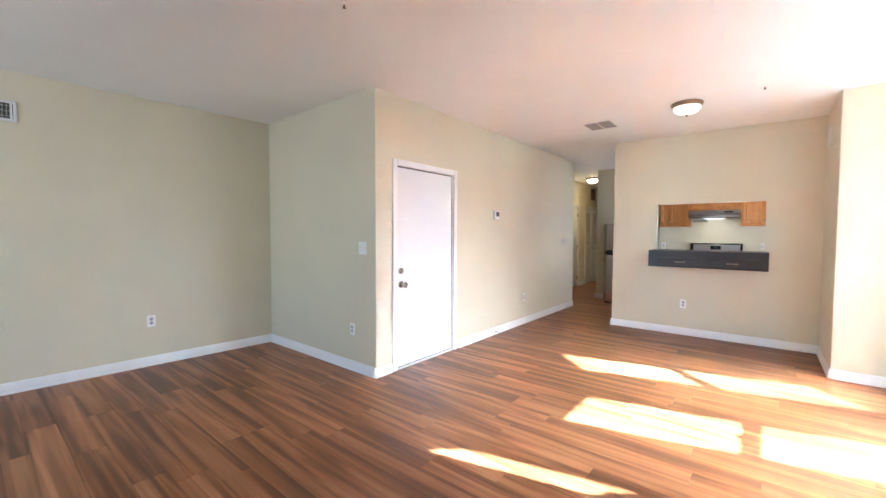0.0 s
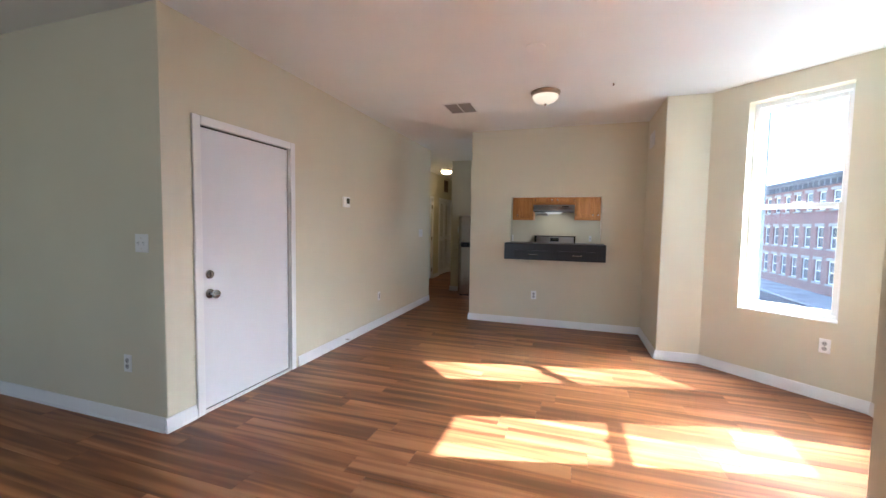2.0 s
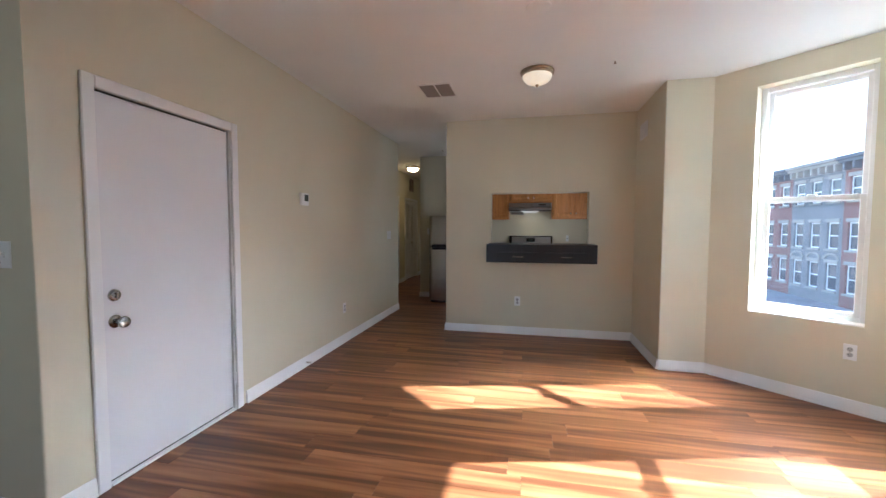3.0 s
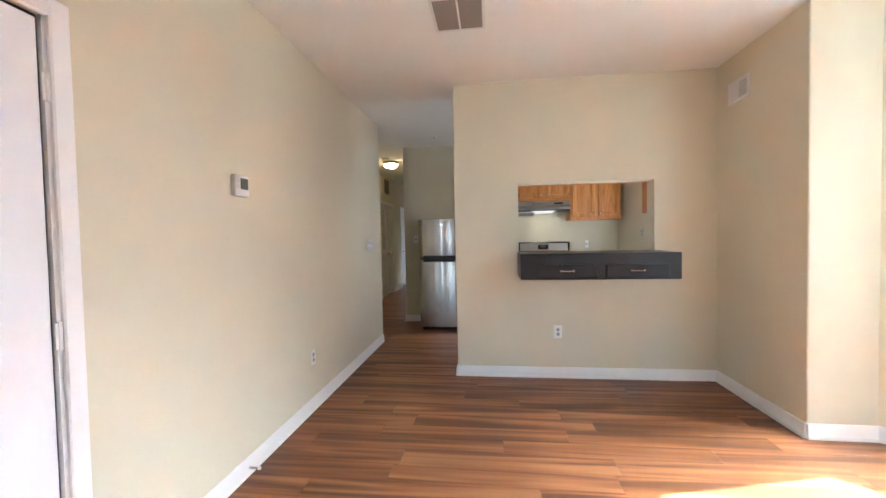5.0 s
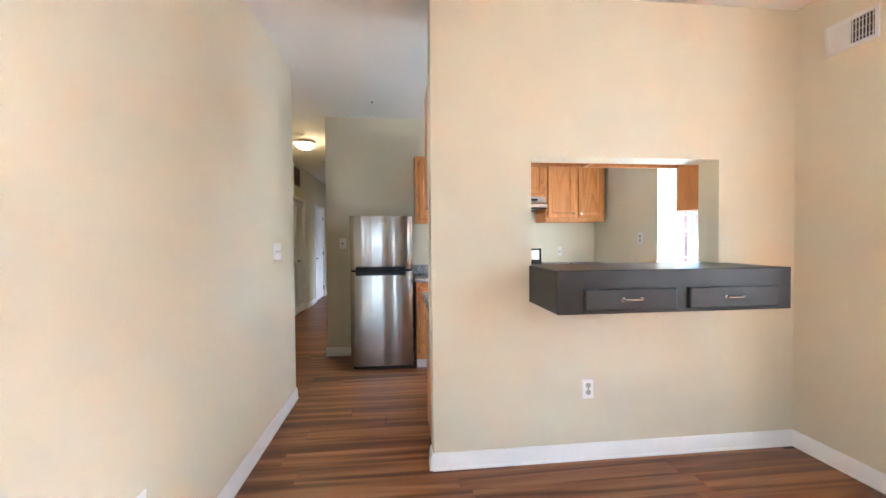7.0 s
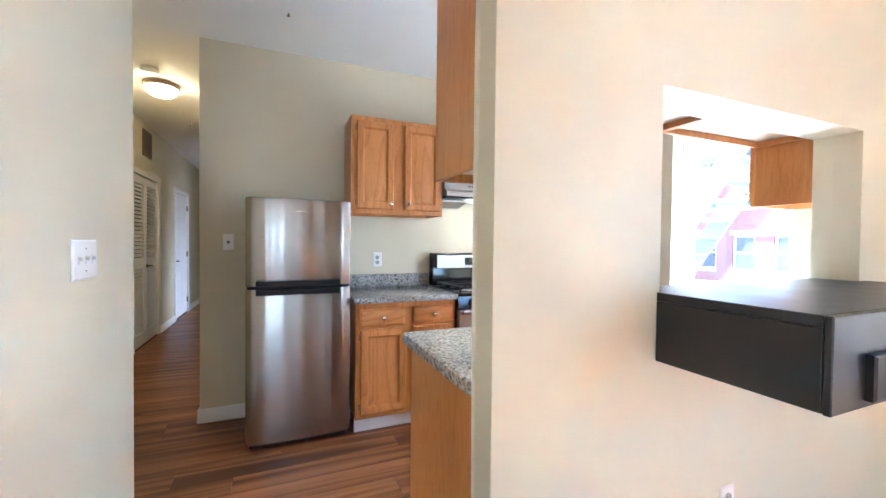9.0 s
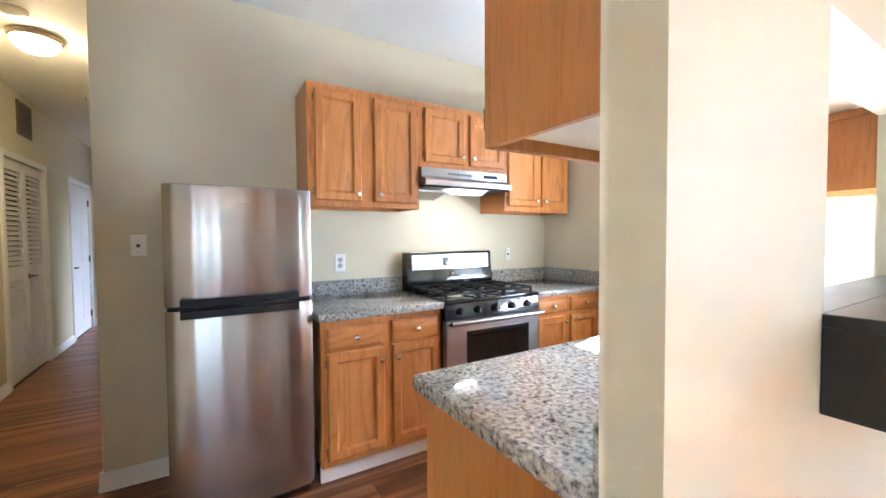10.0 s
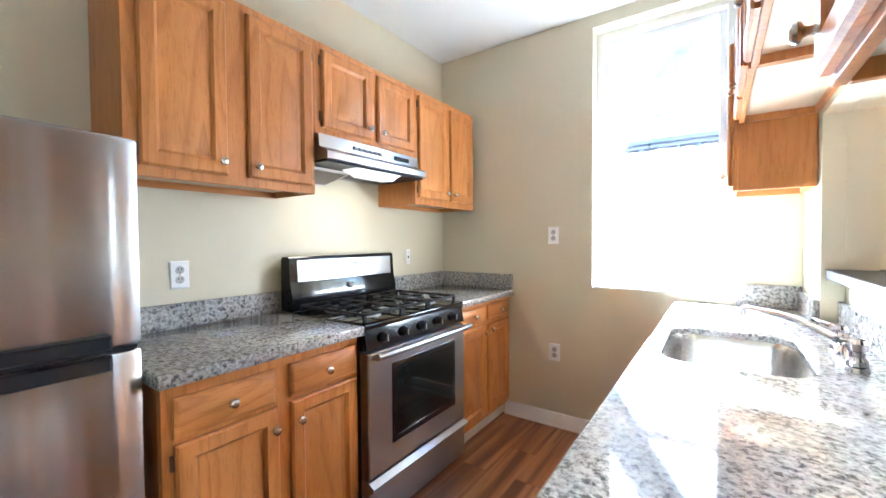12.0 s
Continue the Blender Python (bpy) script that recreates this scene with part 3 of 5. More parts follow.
thermo = thing("thermostat", LEFT, 5.31, 1.54, "white wall thermostat with grey display", "thermostat")
body = part("housing", box(LEFT + 0.0005, 5.218, 1.540, LEFT + 0.028, 5.338, 1.655, 0.006, seg=2), M_PLATE, thermo)
part("display", box(LEFT + 0.027, 5.262, 1.580, LEFT + 0.0295, 5.328, 1.640, 0.001), M_LCD, body, "grey liquid crystal display")
part("button", box(LEFT + 0.027, 5.228, 1.585, LEFT + 0.030, 5.248, 1.600, 0.001), M_VENT, body)
part("button", box(LEFT + 0.027, 5.230, 1.615, LEFT + 0.030, 5.248, 1.630, 0.001), M_VENT, body)


def door_stop(x, y, z):
    ob = thing("door_stop", x, y, z, "spring door stop with white rubber tip on baseboard", "door stop")
    pts = [(x + 0.018 + 0.055 * k / 60, y + 0.006 * math.cos(k * 0.9), z + 0.006 * math.sin(k * 0.9)) for k in range(61)]
    part("spring", tube(pts, 0.0014, 5), M_NICKEL, ob)
    part("tip", lathe((x + 0.072, y, z), [(0.001, 0), (0.009, 0.0), (0.009, 0.012), (0.005, 0.016), (0.001, 0.016)], 12, "x"), M_PLATE, ob)
    return ob


door_stop(LEFT - 0.002, 5.262, 0.045)


# ---- vents ----
def wall_vent(name, x, y0, y1, z0, z1, face, louvre_part, label):
    """A register on a wall facing +x (face 1) or -x (face -1)."""
    ob = thing(name, x, (y0 + y1) / 2, z0, label, "vent")
    f = face
    r = 0.022
    bm = None
    for a, b, c, d in ((y0, y0 + r, z0, z1), (y1 - r, y1, z0, z1), (y0 + r, y1 - r, z0, z0 + r), (y0 + r, y1 - r, z1 - r, z1)):
        bm = box(min(x, x + f * 0.012), a, c, max(x, x + f * 0.012), b, d, 0.003, bm)
    part("frame", bm, M_VENT, ob)
    part("backing", box(min(x + f * 0.0005, x + f * 0.003), y0 + r, z0 + r, max(x + f * 0.0005, x + f * 0.003), y1 - r, z1 - r), M_DUCT, ob, "dark duct opening")
    n = 14
    split = y0 + (y1 - y0) * louvre_part
    for k in range(n):
        yy = y0 + r + (y1 - y0 - 2 * r) * (k + 0.5) / n
        wide = 0.0074 if yy > split else 0.0009
        part("slat", box(min(x + f * 0.004, x + f * 0.010), yy - wide, z0 + r, max(x + f * 0.004, x + f * 0.010), yy + wide, z1 - r), M_VENT, ob)
    for k in range(3):
        zz = z0 + r + (z1 - z0 - 2 * r) * (k + 0.5) / 3
        part("slat", box(min(x + f * 0.003, x + f * 0.006), y0 + r, zz - 0.001, max(x + f * 0.003, x + f * 0.006), split, zz + 0.001), M_VENT, ob)
    return ob


wall_vent("wall_vent", EAST - 0.0005, 6.474, 6.734, 2.305, 2.472, -1, 0.5, "white metal wall register with half-open louvres")
west_vent = wall_vent("wall_vent", west_at(0.915) + 0.001, 0.72, 1.11, 2.265, 2.435, 1, 0.9, "white metal wall register with dark louvres")
west_vent.matrix_basis = west_vent.matrix_basis @ pose(0, 0, 0, 0, 0, -math.degrees(math.atan(SKEW)))


def ceiling_vent(x0, x1, y0, y1):
    ob = thing("ceiling_vent", (x0 + x1) / 2, (y0 + y1) / 2, H, "grey metal ceiling return grille in two panels", "vent")
    z = H - 0.0005
    xm = (x0 + x1) / 2
    bm = None
    for a, b, c, d in ((x0, x0 + 0.018, y0, y1), (x1 - 0.018, x1, y0, y1), (x0 + 0.018, x1 - 0.018, y0, y0 + 0.018), (x0 + 0.018, x1 - 0.018, y1 - 0.018, y1), (xm - 0.006, xm + 0.006, y0 + 0.018, y1 - 0.018)):
        bm = box(a, c, z - 0.010, b, d, z, 0.003, bm)
    part("frame", bm, M_VENT, ob)
    part("backing", box(x0 + 0.018, y0 + 0.018, z - 0.002, x1 - 0.018, y1 - 0.018, z - 0.0005), M_DUCT, ob)
    n = 16
    for k in range(n):
        yy = y0 + 0.018 + (y1 - y0 - 0.036) * (k + 0.5) / n
        for a, b in ((x0 + 0.018, xm - 0.006), (xm + 0.006, x1 - 0.018)):
            part("slat", rings_mesh([[(a, yy - 0.006, z - 0.003), (a, yy + 0.005, z - 0.009), (a, yy + 0.006, z - 0.008), (a, yy - 0.005, z - 0.002)],
                                     [(b, yy - 0.006, z - 0.003), (b, yy + 0.005, z - 0.009), (b, yy + 0.006, z - 0.008), (b, yy - 0.005, z - 0.002)]]), M_GRILLE, ob)
    return ob


M_GRILLE = material("grey_grille_metal", (0.25, 0.235, 0.215), 0.5)
ceiling_vent(-0.582, -0.254, 5.572, 5.94)


def sprinkler(x, y):
    ob = thing("sprinkler_head", x, y, H, "small pendent fire sprinkler head in the ceiling", "sprinkler", "sprinkler heads")
    part("escutcheon", lathe((x, y, H - 0.0005), [(0.026, 0), (0.024, -0.003), (0.012, -0.005), (0.001, -0.005)], 20), M_CEIL, ob)
    part("deflector", lathe((x, y, H - 0.008), [(0.006, 0.004), (0.005, -0.009), (0.011, -0.011), (0.011, -0.013), (0.001, -0.013)], 14), M_BRONZE, ob)
    return ob


for sx, sy in ((1.135, 5.39), (-0.756, 2.229), (-1.0, 8.68), (-2.05, 11.7)):
    sprinkler(sx, sy)
cover = thing("ceiling_cover", 0.512, 4.46, H, "round white blank cover plate on the ceiling", "cover plate")
part("disc", lathe((0.512, 4.46, H - 0.0005), [(0.075, 0), (0.074, -0.005), (0.066, -0.008), (0.001, -0.009)], 32), M_CEIL, cover)


def glowing(name, colour, strength, base):
    m = material(name, base, 0.4)
    b = m.node_tree.nodes["Principled BSDF"]
    b.inputs["Emission Color"].default_value = (*colour, 1)
    b.inputs["Emission Strength"].default_value = strength
    return m


M_BOWL_DIM = glowing("lit_alabaster_dim", (1.0, 0.80, 0.52), 0.07, (0.85, 0.78, 0.64))
M_BOWL = glowing("lit_alabaster", (1.0, 0.68, 0.33), 3.0, (0.85, 0.78, 0.64))


def flush_lamp(x, y, bowl, label):
    ob = thing("ceiling_lamp", x, y, H, label, "ceiling lamp")
    part("canopy", lathe((x, y, H - 0.0005), [(0.132, 0), (0.142, -0.006), (0.143, -0.016), (0.136, -0.024), (0.138, -0.032), (0.131, -0.042), (0.121, -0.045), (0.001, -0.045)], 40), M_BRASS, ob, "brushed brass-nickel ring")
    prof = [(0.124, -0.040)] + [(0.124 * math.cos(a), -0.046 - 0.075 * math.sin(a)) for a in (math.pi / 2 * k / 9 for k in range(9))] + [(0.004, -0.121)]
    part("bowl", lathe((x, y, H), prof, 40), bowl, ob, "frosted alabaster glass bowl, lit")
    part("finial", lathe((x, y, H - 0.119), [(0.014, 0), (0.015, -0.004), (0.008, -0.010), (0.009, -0.016), (0.005, -0.021), (0.001, -0.022)], 16), M_BRONZE, ob)
    return ob


flush_lamp(0.526, 5.465, M_BOWL_DIM, "flush brass-nickel ceiling lamp with alabaster glass bowl, switched on")
flush_lamp(-2.03, 10.33, M_BOWL, "flush brass-nickel hall ceiling lamp with glowing glass bowl")
detector = thing("smoke_detector", -2.03, 9.98, H, "round white smoke detector on the hall ceiling", "smoke detector")
part("housing", lathe((-2.03, 9.98, H - 0.0005), [(0.065, 0), (0.066, -0.012), (0.055, -0.028), (0.03, -0.034), (0.001, -0.034)], 28), M_PLATE, detector)

# ---- pass-through counter with drawers ----
ledge = thing("drawer_shelf", 0.6, 6.5, 0.935, "charcoal-painted breakfast shelf with two shallow drawers", "shelf")
part("top", box(-0.004, 6.5122, 1.118, 1.218, PART - 0.001, 1.144, 0.002), M_SHELF, ledge)
part("pass_top", box(0.012, PART + 0.0005, 1.102, 1.176, 7.055, 1.142, 0.003), M_SHELF, ledge, "charcoal shelf board through the wall")
bm = box(-0.004, 6.512, 0.937, 0.018, PART - 0.001, 1.117, 0.002)
part("side_panel", bm, M_SHELF, ledge)
part("side_panel", box(1.196, 6.512, 0.937, 1.218, PART - 0.001, 1.117, 0.002), M_SHELF, ledge)
part("front_panel", box(-0.004, 6.495, 0.935, 1.218, 6.5118, 1.1442, 0.003), M_SHELF, ledge)
part("bottom_panel", box(0.019, 6.512, 0.937, 1.195, PART - 0.001, 0.952), M_SHELF, ledge)
for x0, x1 in ((0.126, 0.590), (0.656, 1.126)):
    dr = part("drawer_front", rings_mesh([[(x0 + i, yy, 0.953 + i), (x1 - i, yy, 0.953 + i), (x1 - i, yy, 1.055 - i), (x0 + i, yy, 1.055 - i)] for i, yy in ((0, 6.4945), (0, 6.480), (0.005, 6.476))]), M_SHELF, ledge)
    xm = (x0 + x1) / 2
    pts = [(xm - 0.045, 6.478, 1.005), (xm - 0.043, 6.460, 1.005), (xm - 0.025, 6.452, 1.005), (xm, 6.450, 1.005), (xm + 0.025, 6.452, 1.005), (xm + 0.043, 6.460, 1.005), (xm + 0.045, 6.478, 1.005)]
    hb = tube(pts, [0.005, 0.004, 0.0035, 0.0045, 0.0035, 0.004, 0.005], 10)
    for sgn in (-1, 1):
        lathe((xm + sgn * 0.046, 6.476, 1.005), [(0.011, 0.0), (0.010, -0.004), (0.005, -0.006), (0.001, -0.006)], 12, "y", hb)
    part("handle", hb, M_LOCK, dr, "worn nickel bail handle")


# ---- kitchen cabinets ----
def panel_rings(x0, x1, z0, z1, front, way, steps):
    """Rings of a door or drawer front; way: -1 faces -y, 1 faces +y."""
    return [[(x0 + i, front - way * d, z0 + i), (x1 - i, front - way * d, z0 + i), (x1 - i, front - way * d, z1 - i), (x0 + i, front - way * d, z1 - i)] for i, d in steps]


RAISED = [(0, 0.019), (0, 0.007), (0.007, 0.0), (0.046, 0.0), (0.051, 0.004), (0.058, 0.012), (0.064, 0.012), (0.090, 0.004)]
SLAB = [(0, 0.019), (0, 0.009), (0.006, 0.005), (0.016, 0.0)]


def cabinet_knob(parent, x, z, front, way, mat=None):
    prof = [(0.007, 0.0005), (0.006, 0.008), (0.008, 0.013), (0.0145, 0.017), (0.016, 0.022), (0.013, 0.027), (0.006, 0.030), (0.001, 0.030)]
    part("knob", lathe((x, front, z), [(r, way * h) for r, h in prof], 16, "y"), mat or M_NICKEL, parent, "round satin nickel knob")


def cabinet_hinge(parent, x, z, front, way):
    part("hinge", box(x - 0.005, min(front, front + way * 0.004) - 0.004, z - 0.022, x + 0.005, max(front, front + way * 0.004) + 0.004, z + 0.022, 0.001), M_BRONZE, parent, "dark bronze hinge")


def cabinet(name, label, x0, x1, back, front, z0, z1, doors, drawers=(), toe=0.0, lip=0.028):
    """An oak cabinet. front: the doors' outer face. doors: (x0, x1, z0, z1, knob x, knob z, hinge x); drawers: (x0, x1, z0, z1)."""
    way = 1 if front > back else -1
    ob = thing(name, (x0 + x1) / 2, (back + front) / 2, z0, label, "cabinet", "kitchen cabinets")
    carc = front - way * 0.020
    lo, hi = min(back + way * 0.002, carc - way * 0.019), max(back + way * 0.002, carc - way * 0.019)
    zb = z0 + toe
    part("side_panel", box(x0, lo, zb, x0 + 0.016, hi, z1, 0.001), M_OAK_SIDE, ob)
    part("side_panel", box(x1 - 0.016, lo, zb, x1, hi, z1, 0.001), M_OAK_SIDE, ob)
    part("bottom_panel", box(x0 + 0.0165, lo, zb + lip, x1 - 0.0165, hi, zb + lip + 0.012), M_LINER, ob, "pale laminate underside")
    part("top_panel", box(x0 + 0.0165, lo, z1 - 0.014, x1 - 0.0165, hi, z1 - 0.002), M_OAK_SIDE, ob)
    part("back_rail", box(x0 + 0.0165, min(back + way * 0.002, back + way * 0.016), zb, x1 - 0.0165, max(back + way * 0.002, back + way * 0.016), zb + lip - 0.001), M_OAK_X, ob)
    f0, f1 = sorted((carc - way * 0.0185, carc))
    part("face_frame", box(x0, f0, zb, x1, f1, z1, 0.0015), M_OAK, ob)
    for dx0, dx1, dz0, dz1, kx, kz, hx in doors:
        d = part("door", rings_mesh(panel_rings(dx0, dx1, dz0, dz1, front, way, RAISED)), M_OAK, ob, "raised-panel oak door")
        cabinet_knob(d, kx, kz, front, way)
        for hz in (dz0 + 0.05, dz1 - 0.05):
            cabinet_hinge(d, hx, hz, carc, way)
    for dx0, dx1, dz0, dz1 in drawers:
        d = part("drawer_front", rings_mesh(panel_rings(dx0, dx1, dz0, dz1, front, way, SLAB)), M_OAK_X, ob, "oak drawer front")
        cabinet_knob(d, (dx0 + dx1) / 2, (dz0 + dz1) / 2, front, way)
    if toe:
        t0, t1 = sorted((carc - way * 0.045, carc - way * 0.060))
        part("toe_kick", box(x0 + 0.001, t0, z0 + 0.001, x1 - 0.001, t1, z0 + toe + 0.012), M_TRIM, ob, "white painted toe kick")
    return ob


UF = 8.905
honey = "honey oak wall cabinet with two raised-panel doors"
cabinet("wall_cabinet", honey + " beside the hood", -0.577, 0.133, KITCH_N, UF, 1.485, 2.19,
        [(-0.538, -0.262, 1.52, 2.155, -0.288, 1.565, -0.543), (-0.182, 0.114, 1.52, 2.155, -0.154, 1.565, 0.119)])
cabinet("wall_cabinet", "short " + honey + " over the hood", 0.1335, 0.8595, KITCH_N, UF, 1.765, 2.19,
        [(0.170, 0.487, 1.800, 2.155, 0.46, 1.85, 0.165), (0.530, 0.838, 1.800, 2.155, 0.556, 1.85, 0.843)])
cabinet("wall_cabinet", honey + " in the kitchen corner", 0.860, 1.545, KITCH_N, UF, 1.49, 2.19,
        [(0.884, 1.192, 1.532, 2.155, 1.168, 1.58, 0.879), (1.233, 1.515, 1.532, 2.155, 1.257, 1.58, 1.520)])
BF = 8.636
cabinet("base_cabinet", "honey oak base cabinet with two drawers and two doors", -0.585, 0.130, KITCH_N, BF, 0.0, 0.874,
        [(-0.556, -0.240, 0.135, 0.700, -0.264, 0.632, -0.561), (-0.192, 0.112, 0.135, 0.702, -0.166, 0.632, 0.117)],
        [(-0.556, -0.250, 0.716, 0.833), (-0.195, 0.113, 0.718, 0.836)], 0.10)
cabinet("base_cabinet", "honey oak corner base cabinet with two drawers and doors", 0.902, 1.586, KITCH_N, BF, 0.0, 0.874,
        [(0.925, 1.215, 0.135, 0.715, 1.192, 0.675, 0.920), (1.262, 1.56, 0.135, 0.715, 1.285, 0.680, 1.565)],
        [(0.925, 1.215, 0.745, 0.845), (1.262, 1.56, 0.745, 0.845)], 0.10)
PB, PL = PART + 0.116, PART + 0.093
cabinet("wall_cabinet", "honey oak wall cabinet beside the pass-through", -0.573, -0.220, PL, 7.299, 1.487, 2.19,
        [(-0.560, -0.235, 1.50, 2.175, -0.260, 1.56, -0.565)])
cabinet("wall_cabinet", "short honey oak cabinet over the pass-through", -0.2195, 0.530, PB + 0.05, 7.352, 1.79, 2.19,
        [(-0.200, 0.140, 1.805, 2.165, 0.115, 1.845, -0.205), (0.170, 0.515, 1.805, 2.165, 0.195, 1.845, 0.520)])
cabinet("wall_cabinet", "short honey oak cabinet over the pass-through", 0.5305, 1.240, PB + 0.05, 7.358, 1.79, 2.19,
        [(0.545, 0.870, 1.805, 2.165, 0.845, 1.845, 0.540), (0.900, 1.225, 1.805, 2.165, 0.925, 1.845, 1.230)])
cabinet("wall_cabinet", "narrow honey oak wall cabinet beside the window", 1.2405, 1.586, PB + 0.05, 7.378, 1.487, 2.19,
        [(1.258, 1.570, 1.51, 2.165, 1.285, 1.56, 1.575)])
sink_cab = thing("base_cabinet", 0.5, 7.3, 0, "honey oak sink base cabinet with veneered end panel", "cabinet", "kitchen cabinets")
part("end_panel", box(-0.552, PL + 0.002, 0.002, -0.534, 7.580, 0.874, 0.001), M_OAK_SIDE, sink_cab, "oak veneer end panel")
part("face_frame", box(-0.533, 7.562, 0.10, 1.586, 7.580, 0.874, 0.001), M_OAK, sink_cab)
part("bottom_panel", box(-0.533, PL + 0.002, 0.10, 1.586, 7.561, 0.115), M_LINER, sink_cab)
part("toe_kick", box(-0.533, 7.51, 0.002, 1.586, 7.525, 0.099), M_TRIM, sink_cab)

# ---- worktops ----
worktop = thing("worktop", -0.23, 8.93, 0.875, "polished speckled granite worktop with low backsplash", "worktop", "granite worktops")
part("slab", box(-0.603, 8.612, 0.875, 0.1325, KITCH_N - 0.001, 0.914, 0.005, seg=2), M_GRANITE, worktop)
part("backsplash", box(-0.603, KITCH_N - 0.022, 0.9142, 0.1325, KITCH_N - 0.001, 1.018, 0.003), M_GRANITE, worktop)
worktop2 = thing("worktop", 1.25, 8.93, 0.875, "polished speckled granite worktop in the kitchen corner", "worktop", "granite worktops")
part("slab", box(0.8995, 8.612, 0.875, KITCH_E - 0.001, KITCH_N - 0.001, 0.914, 0.005, seg=2), M_GRANITE, worktop2)
part("backsplash", box(0.8995, KITCH_N - 0.022, 0.9142, KITCH_E - 0.001, KITCH_N - 0.001, 1.022, 0.003), M_GRANITE, worktop2)
part("backsplash", box(KITCH_E - 0.022, 8.620, 0.9142, KITCH_E - 0.001, KITCH_N - 0.0225, 1.022, 0.003), M_GRANITE, worktop2)


def rounded(cx, cy, hx, hy, r, k=14):
    """Points of a rounded rectangle, k a side, corner to corner."""
    pts = []
    for side in range(4):
        for j in range(k):
            t = -1 + 2 * j / k
            u, v = ((t, -1), (1, t), (-t, 1), (-1, -t))[side]
            x, y = u * hx, v * hy
            qx, qy = max(abs(x) - (hx - r), 0), max(abs(y) - (hy - r), 0)
            if r and qx > 0 and qy > 0:
                d = math.hypot(qx, qy)
                x = math.copysign(hx - r + qx * r / d, x)
                y = math.copysign(hy - r + qy * r / d, y)
            pts.append((cx + x, cy + y))
    return pts


SX, SY, SHX, SHY = 0.575, 7.375, 0.262, 0.182
cx, cy, hx, hy = (KITCH_E - 0.001 - 0.58) / 2, (PL + 0.001 + 7.617) / 2, (KITCH_E - 0.001 + 0.58) / 2, (7.617 - PL - 0.001) / 2
worktop3 = thing("worktop", 0.5, 7.32, 0.875, "polished speckled granite sink worktop with undermount cutout", "worktop", "granite worktops")
lvl = lambda pts, z: [(a, b, z) for a, b in pts]
part("slab", rings_mesh([lvl(rounded(SX, SY, SHX, SHY, 0.09), 0.891), lvl(rounded(SX, SY, SHX + 0.016, SHY + 0.016, 0.10), 0.891), lvl(rounded(SX, SY, SHX + 0.018, SHY + 0.018, 0.10), 0.875), lvl(rounded(cx, cy, hx, hy, 0.012), 0.875), lvl(rounded(cx, cy, hx, hy, 0.012), 0.909), lvl(rounded(cx, cy, hx - 0.005, hy - 0.005, 0.010), 0.914),
                         lvl(rounded(SX, SY, SHX + 0.003, SHY + 0.003, 0.092), 0.914), lvl(rounded(SX, SY, SHX, SHY, 0.09), 0.911), lvl(rounded(SX, SY, SHX, SHY, 0.09), 0.8911)], cap=(False, False)), M_GRANITE, worktop3)
part("backsplash", box(-0.563, PL + 0.001, 0.9142, 1.176, PL + 0.021, 1.016, 0.003), M_GRANITE, worktop3)
part("backsplash", box(1.1785, PB + 0.0505, 0.9142, KITCH_E - 0.0215, PB + 0.071, 1.016, 0.003), M_GRANITE, worktop3)
part("backsplash", box(KITCH_E - 0.021, PB + 0.0505, 0.9142, KITCH_E - 0.001, 7.335, 1.030, 0.003), M_GRANITE, worktop3)
sink = thing("sink", SX, SY, 0.69, "undermount stainless steel kitchen sink, empty", "sink")
part("basin", rings_mesh([lvl(rounded(SX, SY, SHX + 0.012, SHY + 0.012, 0.10), 0.8902), lvl(rounded(SX, SY, SHX + 0.004, SHY + 0.004, 0.092), 0.8902), lvl(rounded(SX, SY, SHX - 0.004, SHY - 0.004, 0.086), 0.866),
                          lvl(rounded(SX, SY, SHX - 0.008, SHY - 0.008, 0.084), 0.72), lvl(rounded(SX, SY, SHX - 0.016, SHY - 0.016, 0.08), 0.702), lvl(rounded(SX, SY, SHX - 0.035, SHY - 0.035, 0.065), 0.696), lvl(rounded(SX, SY, 0.05, 0.05, 0.045), 0.692)], cap=(False, True)), M_SINK, sink)
part("drain", lathe((SX, SY, 0.693), [(0.044, 0), (0.042, 0.003), (0.034, 0.002), (0.030, 0.0), (0.001, 0.0)], 24), M_CHROME, sink, "chrome drain ring")

faucet = thing("faucet", 0.575, 7.1055, 0.914, "chrome two-handle kitchen faucet with long swivel spout", "faucet")
part("base_plate", rings_mesh([lvl(rounded(0.575, 7.105, 0.130, 0.027, 0.026), 0.9145), lvl(rounded(0.575, 7.105, 0.128, 0.025, 0.025), 0.926), lvl(rounded(0.575, 7.105, 0.118, 0.017, 0.016), 0.931)]), M_CHROME, faucet)
part("body", lathe((0.575, 7.105, 0.930), [(0.024, 0), (0.023, 0.02), (0.019, 0.028), (0.019, 0.050), (0.021, 0.054), (0.018, 0.066), (0.001, 0.068)], 22), M_CHROME, faucet)
tip = Vector((0.845, 7.325, 0.0))
root = Vector((0.575, 7.105, 0.0))
pts, rad = [], []
for k in range(13):
    t = k / 12
    p = root.lerp(tip, t)
    pts.append((p.x, p.y, 0.965 + 0.045 * math.sin(min(t * 1.5, 1) * math.pi / 2)))
    rad.append(0.0135 - 0.003 * t)
pts += [(tip.x + 0.006, tip.y + 0.005, 1.004), (tip.x + 0.008, tip.y + 0.006, 0.990), (tip.x + 0.008, tip.y + 0.006, 0.978)]
rad += [0.011, 0.0115, 0.0115]
part("spout", tube(pts, rad, 14), M_CHROME, faucet)
